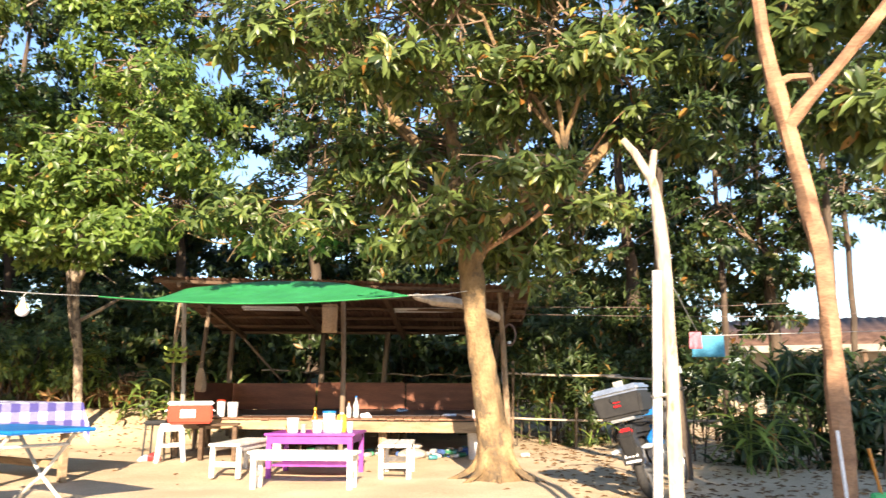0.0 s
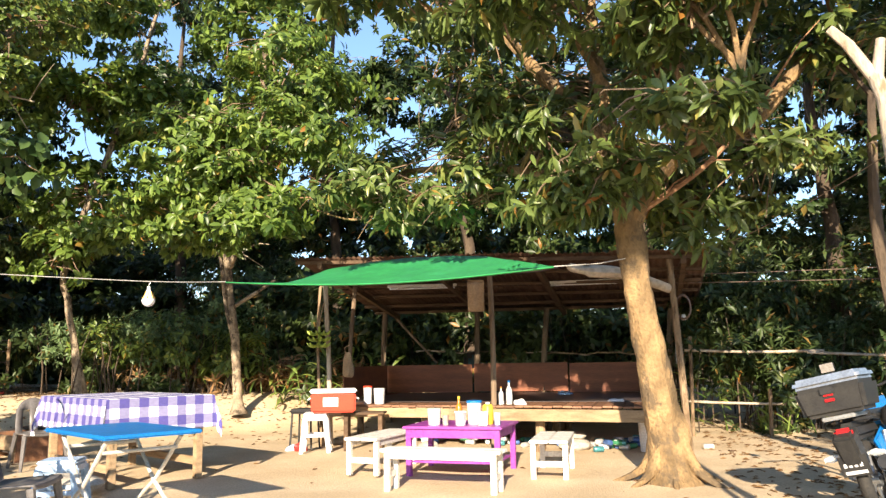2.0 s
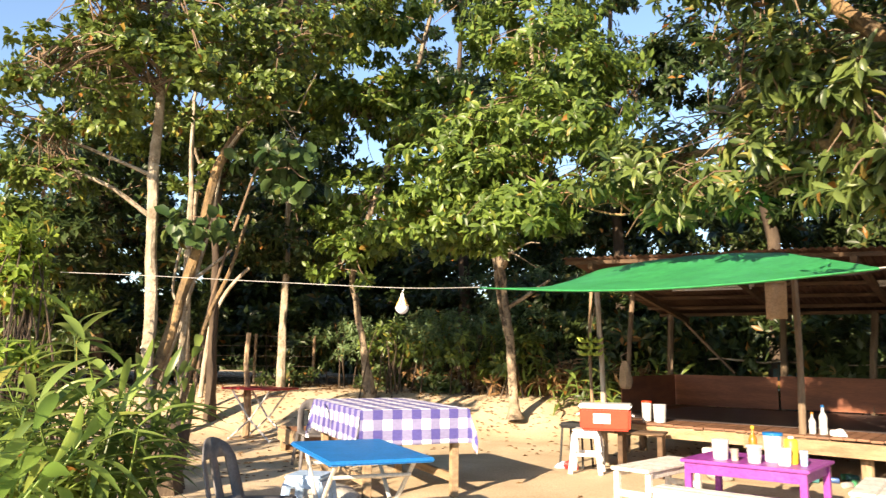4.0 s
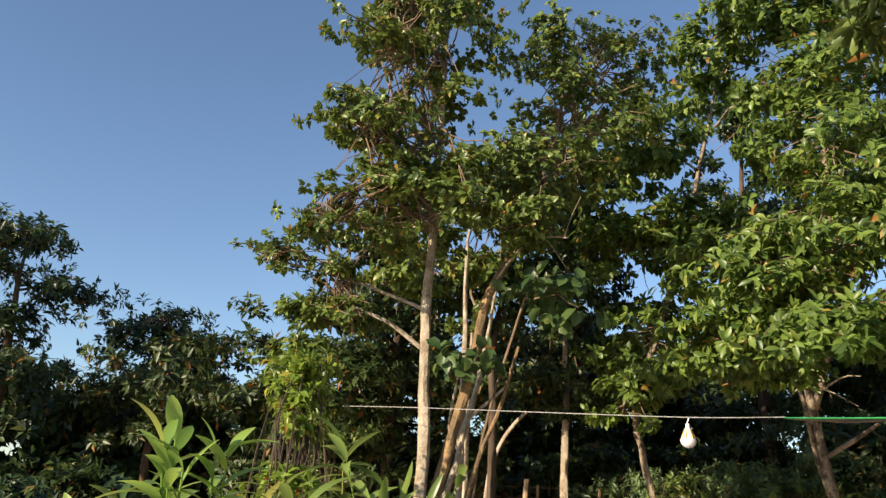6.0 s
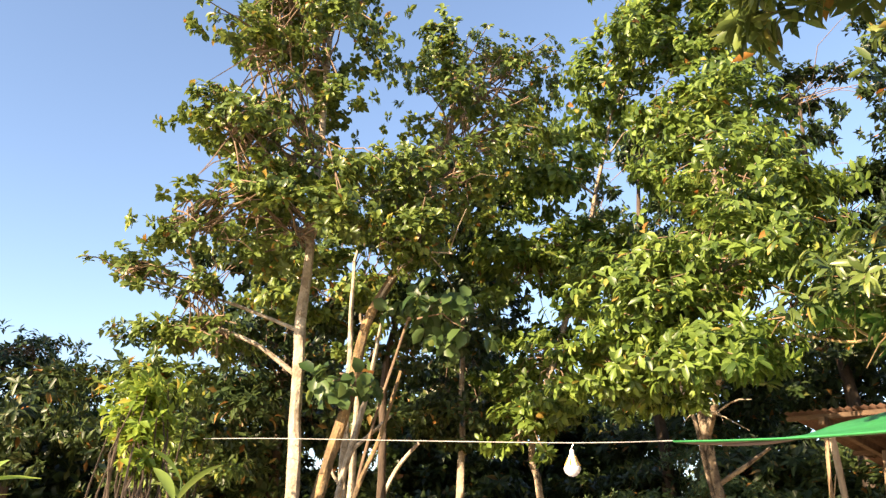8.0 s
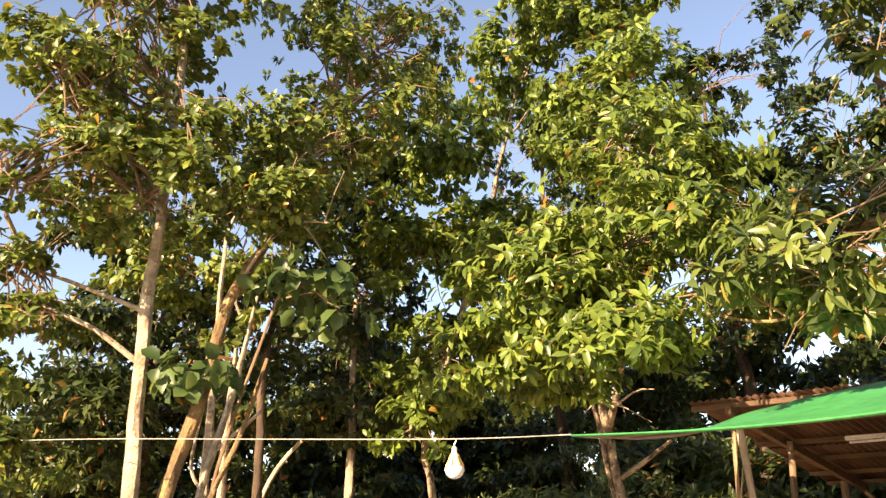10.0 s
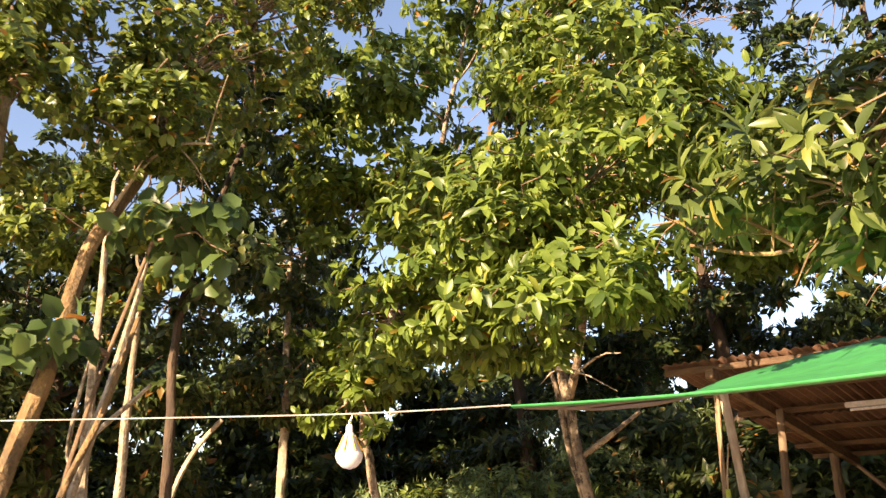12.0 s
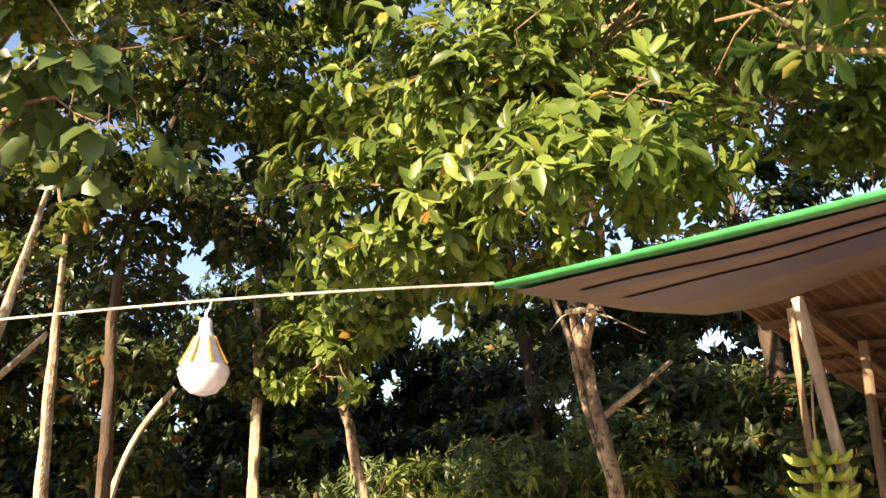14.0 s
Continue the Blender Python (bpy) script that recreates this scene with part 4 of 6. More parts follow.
part("side_panel", plank(dk(0.992, 0.3, DECK + 0.45), dk(0.992, 0.97, DECK + 0.45), 0.015, 0.44), PLY, shelter, "red-brown plywood panel")
# roof plane: high in front, low at the back
RFL, RFR, RBL, RBR = Vector((-4.28, 10.95, 2.42)), Vector((0.95, 10.75, 2.21)), Vector((-4.4, 14.5, 1.90)), Vector((0.95, 14.3, 1.86))


def rf(u, v, dz=0):
    return (RFL * (1 - u) + RFR * u) * (1 - v) + (RBL * (1 - u) + RBR * u) * v + Vector((0, 0, dz))


def corrugated(u0, u1, v0, v1, lift):
    n, verts, faces = 60, [], []
    for j in range(5):
        for i in range(n + 1):
            p = rf(u0 + (u1 - u0) * i / n, v0 + (v1 - v0) * j / 4, lift + 0.011 * math.cos(i * math.pi / 2.0))
            verts.append(p)
    for j in range(4):
        for i in range(n):
            k = j * (n + 1) + i
            faces.append((k, k + 1, k + n + 2, k + n + 1))
    return verts, faces


for k in range(5):
    ob = part("roof_sheet", corrugated(k / 5 - 0.008, (k + 1) / 5 + 0.008, rng.uniform(-0.02, 0.02), 0.56, 0.02 + 0.004 * (k % 2)), RUST, shelter, "rusty corrugated sheet")
    ob.modifiers.new("thick", "SOLIDIFY").thickness = 0.002
    ob = part("roof_sheet", corrugated(k / 5 - 0.008, (k + 1) / 5 + 0.008, 0.52, 1.03, 0.008 + 0.004 * (k % 2)), RUST, shelter, "rusty corrugated sheet")
    ob.modifiers.new("thick", "SOLIDIFY").thickness = 0.002
for v in (0.03, 0.22, 0.42, 0.62, 0.82, 0.97):
    part("purlin", plank(rf(0.0, v, -0.012), rf(1.0, v, -0.012), 0.05, 0.045), WOOD_DARK, shelter)
for u in (0.075, 0.36, 0.62, 0.95):
    part("rafter", plank(rf(u, 0.0, -0.06), rf(u, 1.0, -0.06), 0.06, 0.08, up=(0, 0.15, 1)), WOOD_DARK, shelter)


def pole(a, b, r=0.04, material=None, bend=0.02, name="post"):
    a, b = Vector(a), Vector(b)
    m = (a + b) / 2 + Vector((bend, bend * 0.6, 0))
    return part(name, tube(spline([a, m, b], 5), [r * 1.1] * 5 + [r] * 6, 9, bumpy=0.25), material or WOOD_POLE, shelter)


pole((-3.66, 10.80, 0.0), (-3.76, 10.82, 2.2), 0.03, WOOD_PALE, 0.01)
pole((-3.80, 10.78, 0.5), (-3.80, 10.80, 2.15), 0.018, WOOD_POLE, -0.03, "brace")
pole((-3.93, 12.0, 0.0), (-3.82, 12.02, 2.12), 0.032, POLE_DARK, -0.02)
pole((-1.50, 10.42, 0.0), (-1.56, 10.7, 2.25), 0.03, POLE_DARK)
pole((0.63, 10.9, 0.0), (0.53, 10.92, 2.2), 0.038, WOOD_POLE, 0.01)
for u in (0.0, 0.34, 0.58, 0.98):
    p, q = dk(u, 0.99, 0), rf(0.06 + u * 0.89, 0.86, -0.1)
    pole(p, q, 0.045, POLE_DARK, rng.uniform(-0.03, 0.03))
pole((-3.9, 14.1, 1.75), (-3.2, 14.15, 1.0), 0.02, POLE_DARK, 0, "brace")
for r_a, r_b, r_m in (((-3.6, 14.25, 1.2), (-1.2, 14.2, 1.13), WOOD_PALE), ((-1.4, 14.2, 1.12), (0.6, 14.0, 1.1), WOOD_POLE)):
    r_p = [Vector(r_a).lerp(Vector(r_b), i / 12) + Vector((0, 0, 0.018 * math.sin(i * 1.3) + 0.012 * math.sin(i * 2.9))) for i in range(13)]
    part("rail", tube(r_p, [0.016 - 0.0005 * i for i in range(13)], 7, bumpy=0.3), r_m, shelter)


def tarpaulin():
    tip, lroof, peak, right = Vector((-3.67, 8.29, 1.83)), Vector((-3.74, 10.86, 2.24)), Vector((-1.55, 10.05, 2.20)), Vector((-0.45, 8.02, 1.79))
    n, m = 30, 32
    verts, faces = [], []
    for i in range(n + 1):
        u = i / n
        f = tip.lerp(right, u) - Vector((0, 0, 0.075 * math.sin(math.pi * u)))
        k = u / 0.66
        b = lroof.lerp(peak, k) if k < 1 else peak.lerp(right + Vector((0.02, 0.1, 0.01)), (u - 0.66) / 0.34)
        b.z += 0.05 * math.sin(math.pi * min(k, 1))
        for j in range(m + 1):
            v = j / m
            p = f.lerp(b, v)
            p.z -= (0.075 * (1 - u) ** 2 + 0.02) * math.sin(math.pi * v) * (1 if u < 0.9 else (1 - u) * 10)
            p.z += (0.012 * noise.noise(p * 2.6) + 0.008 * math.sin(u * 24 + v * 6) * (1 - v)) * min(1, v * 6)
            verts.append(p)
    for i in range(n):
        for j in range(m):
            k = i * (m + 1) + j
            faces.append((k, k + m + 1, k + m + 2, k + 1))
    root = thing("tarpaulin_awning", 0, 0, 0, 0, "green tarpaulin stretched forward from the shelter roof", "tarpaulin")
    part("sheet", (verts, faces), TARP, root).modifiers.new("thick", "SOLIDIFY").thickness = 0.003
    low = [v - Vector((0, 0, 0.012)) for v in verts]
    part("lining", (low, [tuple(reversed(f)) for q, f in enumerate(faces) if q % m > 0]), TARP_UNDER, root, "brown-grey underside")
    front = [verts[i * (m + 1)] + Vector((0, -0.004, 0.0)) for i in range(n + 1)]
    hem = [f + Vector((0, 0.02, -0.012)) for k, f in enumerate(front)]
    for j0, j1 in ((3, 4), (6, 10)):
        band = [(k, k + m + 1, k + m + 2, k + 1) for i in range(1, n) for j in range(j0, j1) for k in (i * (m + 1) + j,)]
        part("band", ([v - Vector((0, 0, 0.018)) for v in verts], [tuple(reversed(f)) for f in band]), TARP_BLUE, root, "dark navy band of the lining")
    part("hem", ([*front, *hem], [(i, i + 1, n + 2 + i, n + 1 + i) for i in range(n)]), TARP, root).modifiers.new("thick", "SOLIDIFY").thickness = 0.003
    cord = tube([tip, tip + Vector((-0.05, -0.06, -0.005))], 0.004, 5)
    part("cord", cord, WIRE, root)
    part("cord", tube([right, right + Vector((0.35, 0.2, 0.03)), Vector((0.14, 8.42, 1.88))], 0.005, 5), WIRE, root)


tarpaulin()
wire = thing("light_wire", 0, 0, 0, 0, "thin white cable strung from the awning to the trees", "cable")
part("cable", tube(spline([(-3.67, 8.29, 1.83), (-4.12, 7.73, 1.80), (-5.3, 7.15, 1.865), (-6.5, 6.62, 1.94), (-7.4, 6.3, 1.99)], 6), 0.0032, 5), WIRE, wire)
bulb = thing("light_bulb", -4.12, 7.73, 1.80, 40, "white teardrop LED bulb with gold stripes hanging on a hook", "light bulb")
part("hook", tube([(0, 0, 0.006), (0.012, 0, -0.005), (0.008, 0, -0.02), (0, 0, -0.03), (0, 0, -0.05)], 0.003, 6), METAL, bulb)
part("cap", lathe([(0.010, -0.045), (0.014, -0.05), (0.016, -0.075), (0.013, -0.078)][::-1], 14), WHITE_PL, bulb)
part("body", lathe([(0.012, -0.07), (0.020, -0.085), (0.034, -0.125), (0.052, -0.16), (0.054, -0.165)][::-1], 22), WHITE_PL, bulb)
part("globe", lathe([(0.006, -0.232), (0.030, -0.225), (0.050, -0.205), (0.060, -0.18), (0.056, -0.163)], 22), WHITE_PL, bulb)
for k in range(7):
    an = 2 * math.pi * k / 7
    part("gold_stripe", tube([(math.cos(an) * r, math.sin(an) * r, z) for r, z in ((0.024, -0.09), (0.037, -0.127), (0.053, -0.16))], [0.002, 0.005, 0.0065], 6), GOLD, bulb)


# ---- furniture of the yard
def low_table():
    t = thing("low_table", -1.49, 8.93, gz(-1.49, 8.93), -2, "purple painted low wooden table with a lower shelf", "table")
    part("tabletop", box(0.94, 0.74, 0.025, (0, 0, 0.43)), PURPLE, t)
    for s in (-1, 1):
        part("apron", box(0.86, 0.02, 0.08, (0, s * 0.33, 0.35), 0.003), PURPLE, t)
        part("apron", box(0.02, 0.62, 0.08, (s * 0.42, 0, 0.35), 0.003), PURPLE, t)
        for q in (-1, 1):
            part("leg", box(0.05, 0.05, 0.43, (s * 0.42, q * 0.32, 0), 0.004), PURPLE, t)
    part("shelf", box(0.80, 0.58, 0.02, (0, 0, 0.12), 0.003), PURPLE, t)


low_table()


def bench(x, y, rz, length, width, h, label):
    b = thing("bench", x, y, gz(x, y), rz, label, "bench", "benches round the low table")
    for s in (-1, 1):
        part("seat_board", box(length, width / 2 - 0.006, 0.028, (0, s * width / 4, h - 0.028)), WHITE, b)
    for s in (-1, 1):
        for q in (-1, 1):
            part("leg", box(0.045, 0.045, h - 0.028, (s * (length / 2 - 0.06), q * (width / 2 - 0.03), 0), 0.003), WHITE, b)
        part("end_rail", box(0.03, width - 0.05, 0.05, (s * (length / 2 - 0.06), 0, h * 0.32), 0.003), WHITE, b)
        part("side_rail", box(length - 0.14, 0.02, 0.05, (0, s * (width / 2 - 0.03), h - 0.08), 0.003), WHITE, b)


bench(-1.38, 7.84, -4, 1.02, 0.24, 0.34, "white painted wooden bench in front of the purple table")
bench(-2.28, 8.92, 84, 0.98, 0.34, 0.34, "wide white painted wooden bench beside the purple table")
bench(-0.63, 8.92, 92, 0.86, 0.34, 0.34, "wide white painted wooden bench near the mango tree")


def stool(x, y, rz, material, label, h=0.45, z=None):
    s = thing("plastic_stool", x, y, gz(x, y) if z is None else z, rz, label, "stool", "plastic stools")
    part("seat", box(0.27, 0.27, 0.03, (0, 0, h - 0.03), 0.012), material, s)
    part("skirt", box(0.275, 0.275, 0.06, (0, 0, h - 0.085), 0.012, taper=0.97), material, s)
    for a in (-1, 1):
        for b in (-1, 1):
            part("leg", tube([(a * 0.115, b * 0.115, h - 0.06), (a * 0.135, b * 0.135, h * 0.4), (a * 0.155, b * 0.155, 0)], [0.034, 0.03, 0.026], 6), material, s)
    for a in (-1, 1):
        part("brace", box(0.24, 0.02, 0.03, (0, a * 0.14, h * 0.40), 0.004), material, s)
        part("brace", box(0.02, 0.24, 0.03, (a * 0.14, 0, h * 0.40), 0.004), material, s)
    return s


stool(-3.50, 10.02, 20, WHITE_PL, "white plastic stool under the red cool box")
stool(-3.78, 6.38, 25, LBLUE_PL, "pale blue plastic stool beside the folding table", 0.39)


def cooler():
    c = thing("cool_box", -3.30, 10.06, 0.452 + gz(-3.5, 10.02), 22, "orange-red cool box with a white lid on plastic stools", "cool box")
    part("body", box(0.50, 0.32, 0.22, (0, 0, 0), 0.02, taper=1.03), RED_PL, c)
    part("lid", box(0.535, 0.355, 0.045, (0, 0, 0.22), 0.015), WHITE_PL, c, "white lid")
    part("label_patch", box(0.17, 0.004, 0.1, (-0.03, -0.166, 0.07), 0.001), WHITE_PL, c, "white label")
    for s in (-1, 1):
        part("handle", tube([(s * 0.262, -0.1, 0.16), (s * 0.285, -0.1, 0.15), (s * 0.285, 0.1, 0.15), (s * 0.262, 0.1, 0.16)], 0.009, 6), WHITE_PL, c)


cooler()


def checked_cloth_table():
    o = Vector((-4.57, 8.05, 0))
    g = gz(o.x, o.y)
    ax = Vector((1.78, -1.02, 0)).normalized()
    yaw = math.degrees(math.atan2(ax.y, ax.x))
    LX, LY, H = 1.60, 0.96, 0.745
    t = thing("wooden_table", o.x, o.y, g, yaw, "rough raw-wood table under a checked cloth", "table")
    part("tabletop", box(LX, LY, 0.025, (0, 0, H - 0.03)), WOOD_RAW, t)
    for s in (-1, 1):
        part("stretcher", box(LX - 0.2, 0.04, 0.07, (0, s * (LY / 2 - 0.09), 0.12), 0.004), WOOD_RAW, t)
        for q in (-1, 1):
            part("leg", box(0.065, 0.065, H - 0.03, (s * (LX / 2 - 0.09), q * (LY / 2 - 0.09), 0), 0.005), WOOD_RAW, t)
    # cloth: an unfolded grid draped over the top and hanging down the sides
    hang, step = 0.30, 0.02
    nx, ny = int((LX + 2 * hang) / step), int((LY + 2 * hang) / step)
    verts, faces, uv = [], [], []
    for j in range(ny + 1):
        for i in range(nx + 1):
            x, y = -LX / 2 - hang + i * step, -LY / 2 - hang + j * step
            ex, ey = max(abs(x) - LX / 2 - 0.012, 0), max(abs(y) - LY / 2 - 0.012, 0)
            z = H - max(ex, ey) - min(ex, ey) * 0.35
            flare = 0.02 * (1 - math.cos(8 * (ex + ey))) * 0.5 + 0.03 * (ex + ey) * math.sin(11 * (x if ey > ex else y) + 1)
            px = math.copysign(min(abs(x), LX / 2 + 0.012) + (flare + min(ex, ey) * 0.12 if ex > 0 else 0), x)
            py = math.copysign(min(abs(y), LY / 2 + 0.012) + (flare + min(ex, ey) * 0.12 if ey > 0 else 0), y)
            if ex == 0 and ey == 0:
                z += 0.003 * noise.noise(Vector((x * 6, y * 6, 0)))
            verts.append((px, py, z + 0.003))
            uv.append((x, y))
    for j in range(ny):
        for i in range(nx):
            k = j * (nx + 1) + i
            faces.append((k, k + 1, k + nx + 2, k + nx + 1))
    c = thing("tablecloth", o.x, o.y, g, yaw, "blue-and-white checked tablecloth hanging over the wooden table", "tablecloth")
    ob = part("cloth", (verts, faces), CHECK, c)
    lay = ob.data.uv_layers.new(name="cloth")
    for p in ob.data.polygons:
        for li in p.loop_indices:
            lay.data[li].uv = uv[ob.data.loops[li].vertex_index]
    ob.modifiers.new("thick", "SOLIDIFY").thickness = 0.002


def checkmat():
    m = bpy.data.materials.new("checked_cloth")
    m.use_nodes = True
    n, l = m.node_tree.nodes, m.node_tree.links
    b = n["Principled BSDF"]
    uvn = n.new("ShaderNodeUVMap")
    sep = n.new("ShaderNodeSeparateXYZ")
    l.new(uvn.outputs[0], sep.inputs[0])
    fac = []
    for ax in ("X", "Y"):
        a = n.new("ShaderNodeMath")
        a.operation = "MULTIPLY_ADD"
        a.inputs[1].default_value, a.inputs[2].default_value = 1 / 0.17, 100.25
        l.new(sep.outputs[ax], a.inputs[0])
        f = n.new("ShaderNodeMath")
        f.operation = "FRACT"
        l.new(a.outputs[0], f.inputs[0])
        g = n.new("ShaderNodeMath")
        g.operation = "LESS_THAN"
        g.inputs[1].default_value = 0.5
        l.new(f.outputs[0], g.inputs[0])
        fac.append(g)
    add = n.new("ShaderNodeMath")
    add.operation = "ADD"
    l.new(fac[0].outputs[0], add.inputs[0])
    l.new(fac[1].outputs[0], add.inputs[1])
    half = n.new("ShaderNodeMath")
    half.operation = "MULTIPLY"
    half.inputs[1].default_value = 0.5
    l.new(add.outputs[0], half.inputs[0])
    r = n.new("ShaderNodeValToRGB")
    r.color_ramp.elements[0].color, r.color_ramp.elements[1].color = (0.80, 0.79, 0.82, 1), (0.075, 0.065, 0.26, 1)
    x = r.color_ramp.elements.new(0.5)
    x.color = (0.22, 0.21, 0.37, 1)
    l.new(half.outputs[0], r.inputs["Fac"])
    nz = n.new("ShaderNodeTexNoise")
    nz.inputs["Scale"].default_value = 30
    mx = n.new("ShaderNodeMixRGB")
    mx.blend_type, mx.inputs["Fac"].default_value = "OVERLAY", 0.25
    l.new(r.outputs[0], mx.inputs["Color1"])
    l.new(nz.outputs["Fac"], mx.inputs["Color2"])
    l.new(mx.outputs[0], b.inputs["Base Color"])
    b.inputs["Roughness"].default_value = 0.85
    return m


CHECK = checkmat()
checked_cloth_table()


def folding_table(x, y, rz, lx, ly, h, topmat, legmat, label):
    t = thing("folding_table", x, y, gz(x, y), rz, label, "folding table", "folding tables")
    part("tabletop", box(lx, ly, 0.028, (0, 0, h - 0.028), 0.009), topmat, t)
    for s in (-1, 1):
        y0 = s * (ly / 2 - 0.08)
        for q in (-1, 1):
            part("leg", tube([(q * (lx / 2 - 0.14), y0, h - 0.04), (q * 0.02, y0, h * 0.42), (-q * (lx / 2 - 0.10), y0, 0.0)], 0.014, 8), legmat, t)
    for q in (-1, 1):
        part("crossbar", tube([(q * (lx / 2 - 0.10), -ly / 2 + 0.08, 0.02), (q * (lx / 2 - 0.10), ly / 2 - 0.08, 0.02)], 0.012, 8), legmat, t)
        part("crossbar", tube([(q * (lx / 2 - 0.2), -ly / 2 + 0.08, h - 0.12), (q * (lx / 2 - 0.2), ly / 2 - 0.08, h - 0.12)], 0.012, 8), legmat, t)


folding_table(-3.17, 6.21, -30, 1.05, 0.64, 0.61, BLUE_PL, ENAMEL, "blue folding table with white metal legs")
folding_table(-8.45, 9.75, 10, 0.95, 0.55, 0.72, RED_PAINT, ENAMEL, "small red folding table with white legs on the far sand")


# ---- things on and around the shelter
def bananas():
    t = thing("banana_bunch", -3.76, 10.66, 1.47, 0, "bunch of green bananas hung on the shelter post", "bananas")
    part("cord", tube([(0, 0.12, 0.32), (0, 0.02, 0.1), (0, 0, 0)], 0.006, 5), CARD, t, "brown cord")
    part("stalk", tube([(0, 0, 0.02), (0, 0, -0.1), (0, 0, -0.24)], [0.016, 0.02, 0.012], 8), BANANA, t)
    for tier in range(3):
        for k in range(9):
            an, z = 2 * math.pi * k / 9 + tier * 0.4, -0.06 - tier * 0.075
            c, s = math.cos(an), math.sin(an)
            pts = [(c * 0.02, s * 0.02, z), (c * 0.07, s * 0.07, z - 0.018), (c * 0.12, s * 0.12, z - 0.008), (c * 0.15, s * 0.15, z + 0.025)]
            part("banana", tube(spline(pts, 3), [0.008, 0.013, 0.016, 0.018, 0.019, 0.019, 0.017, 0.014, 0.009, 0.005], 6), BANANA, t)


bananas()


def bottle(x, y, z, r, h, material, capmat, label, neck=0.35, name="bottle"):
    b = thing(name, x, y, z, 0, label, name.replace("_", " "))
    part("body", lathe([(r * 0.9, 0), (r, h * 0.04), (r, h * (0.95 - neck)), (r * 0.75, h * (1.03 - neck)), (r * 0.38, h * (1.12 - neck) if neck > 0.2 else h * 0.93), (r * 0.36, h * 0.93)], 14), material, b)
    part("cap", lathe([(r * 0.42, h * 0.92), (r * 0.42, h), (r * 0.3, h * 1.01)], 12), capmat, b)
    return b


def tub(x, y, z, r, h, material, label, name="container", lid=None):
    b = thing(name, x, y, z, 0, label, name.replace("_", " "))
    part("body", lathe([(r * 0.82, 0), (r * 0.86, h * 0.03), (r, h * 0.97), (r * 1.04, h), (r * 0.95, h * 1.0)], 18), material, b)
    if lid:
        part("lid", lathe([(r * 1.06, h * 0.98), (r * 1.06, h * 1.08), (r * 0.5, h * 1.1)], 18), lid, b)
    return b


TT = 0.455 + gz(-1.49, 8.93)
tub(-1.72, 8.78, TT, 0.065, 0.15, WHITE_PL, "white plastic tub on the purple table")
tub(-1.60, 8.74, TT, 0.03, 0.09, STONE, "small grey cup on the purple table", "cup")
bottle(-1.53, 8.98, TT, 0.032, 0.25, AMBER, YELLOW, "amber sauce bottle with a yellow cap")
bottle(-1.22, 8.86, TT, 0.05, 0.20, YELLOW, WHITE_PL, "squat yellow sauce bottle on the purple table", 0.12)
tub(-1.45, 8.72, TT, 0.055, 0.12, CLEAR, "clear plastic jar of condiments", "jar", WHITE_PL)
tub(-1.36, 8.90, TT, 0.07, 0.20, WHITE_PL, "tall white plastic jug with a blue lid", "jug", BLUE_PL)
tub(-1.24, 8.72, TT, 0.055, 0.13, CLEAR, "clear plastic cup with dark straws", "cup")
tub(-1.12, 8.80, TT, 0.03, 0.11, LBLUE_PL, "pale blue cup on the purple table", "cup")
tub(-1.80, 8.98, TT, 0.045, 0.06, AMBER, "small brown bowl on the purple table", "bowl")
DT = DECK + 0.004
bottle(-1.33, 10.55, DT, 0.036, 0.27, CLEAR, BLUE_PL, "clear water bottle on the deck edge")
bottle(-1.42, 10.53, DT, 0.03, 0.20, CLEAR, AMBER, "small clear bottle with a brown cap")
tub(-2.98, 10.72, DT, 0.07, 0.19, WHITE_PL, "white plastic jug standing on the deck", "jug")
tub(-3.16, 10.80, DT, 0.055, 0.20, WHITE_PL, "white plastic jar with a red lid", "jar", RED_PL)


def crumple(name, x, y, z, r, material, label, category, flat=0.6, seed=1):
    bm = bmesh.new()
    bmesh.ops.create_icosphere(bm, subdivisions=3, radius=r)
    for v in bm.verts:
        k = 1 + 0.55 * noise.noise(v.co * (4 / r * 0.25) + Vector((seed * 3.1, 0, 0))) + 0.25 * noise.noise(v.co * (9 / r * 0.25) + Vector((seed, 5, 0)))
        v.co = Vector((v.co.x * k, v.co.y * k, max(v.co.z * k * flat, -r * flat * 0.55)))
    ob = part(name, bm, material, None, smooth=False)
    ob.location = (x, y, z + r * flat * 0.55)
    return tagged(ob, label, category)


crumple("tissue_packet", -1.19, 10.48, DT, 0.07, WHITE_PL, "crumpled white tissue packet on the deck", "tissues")
crumple("plastic_bag", -0.95, 12.9, DT, 0.09, LBLUE_PL, "crumpled pale plastic bag on the deck", "plastic bag", 0.4, 2)
crumple("cloth", -0.15, 11.1, DT, 0.09, CLOTHW, "white cloth lying on the deck", "cloth", 0.25, 3)
tub(0.2, 10.42, DT, 0.05, 0.10, WHITE_PL, "white cup near the deck corner", "cup")
tub(0.22, 10.62, gz(0.2, 10.6), 0.13, 0.36, WHITE_PL, "tall white plastic bucket under the deck corner", "bucket")
hang = thing("hanging_cloth", -1.72, 10.66, 1.97, 14, "tan cloth hanging from the roof edge", "cloth")
bm = bmesh.new()
for i in range(9):
    for j in range(9):
        bm.verts.new((-0.1 + i * 0.025, 0.012 * math.sin(i * 1.3 + j * 0.2), -j * 0.045))
bm.verts.ensure_lookup_table()
for i in range(8):
    for j in range(8):
        bm.faces.new([bm.verts[k] for k in (i * 9 + j, i * 9 + j + 1, (i + 1) * 9 + j + 1, (i + 1) * 9 + j)])
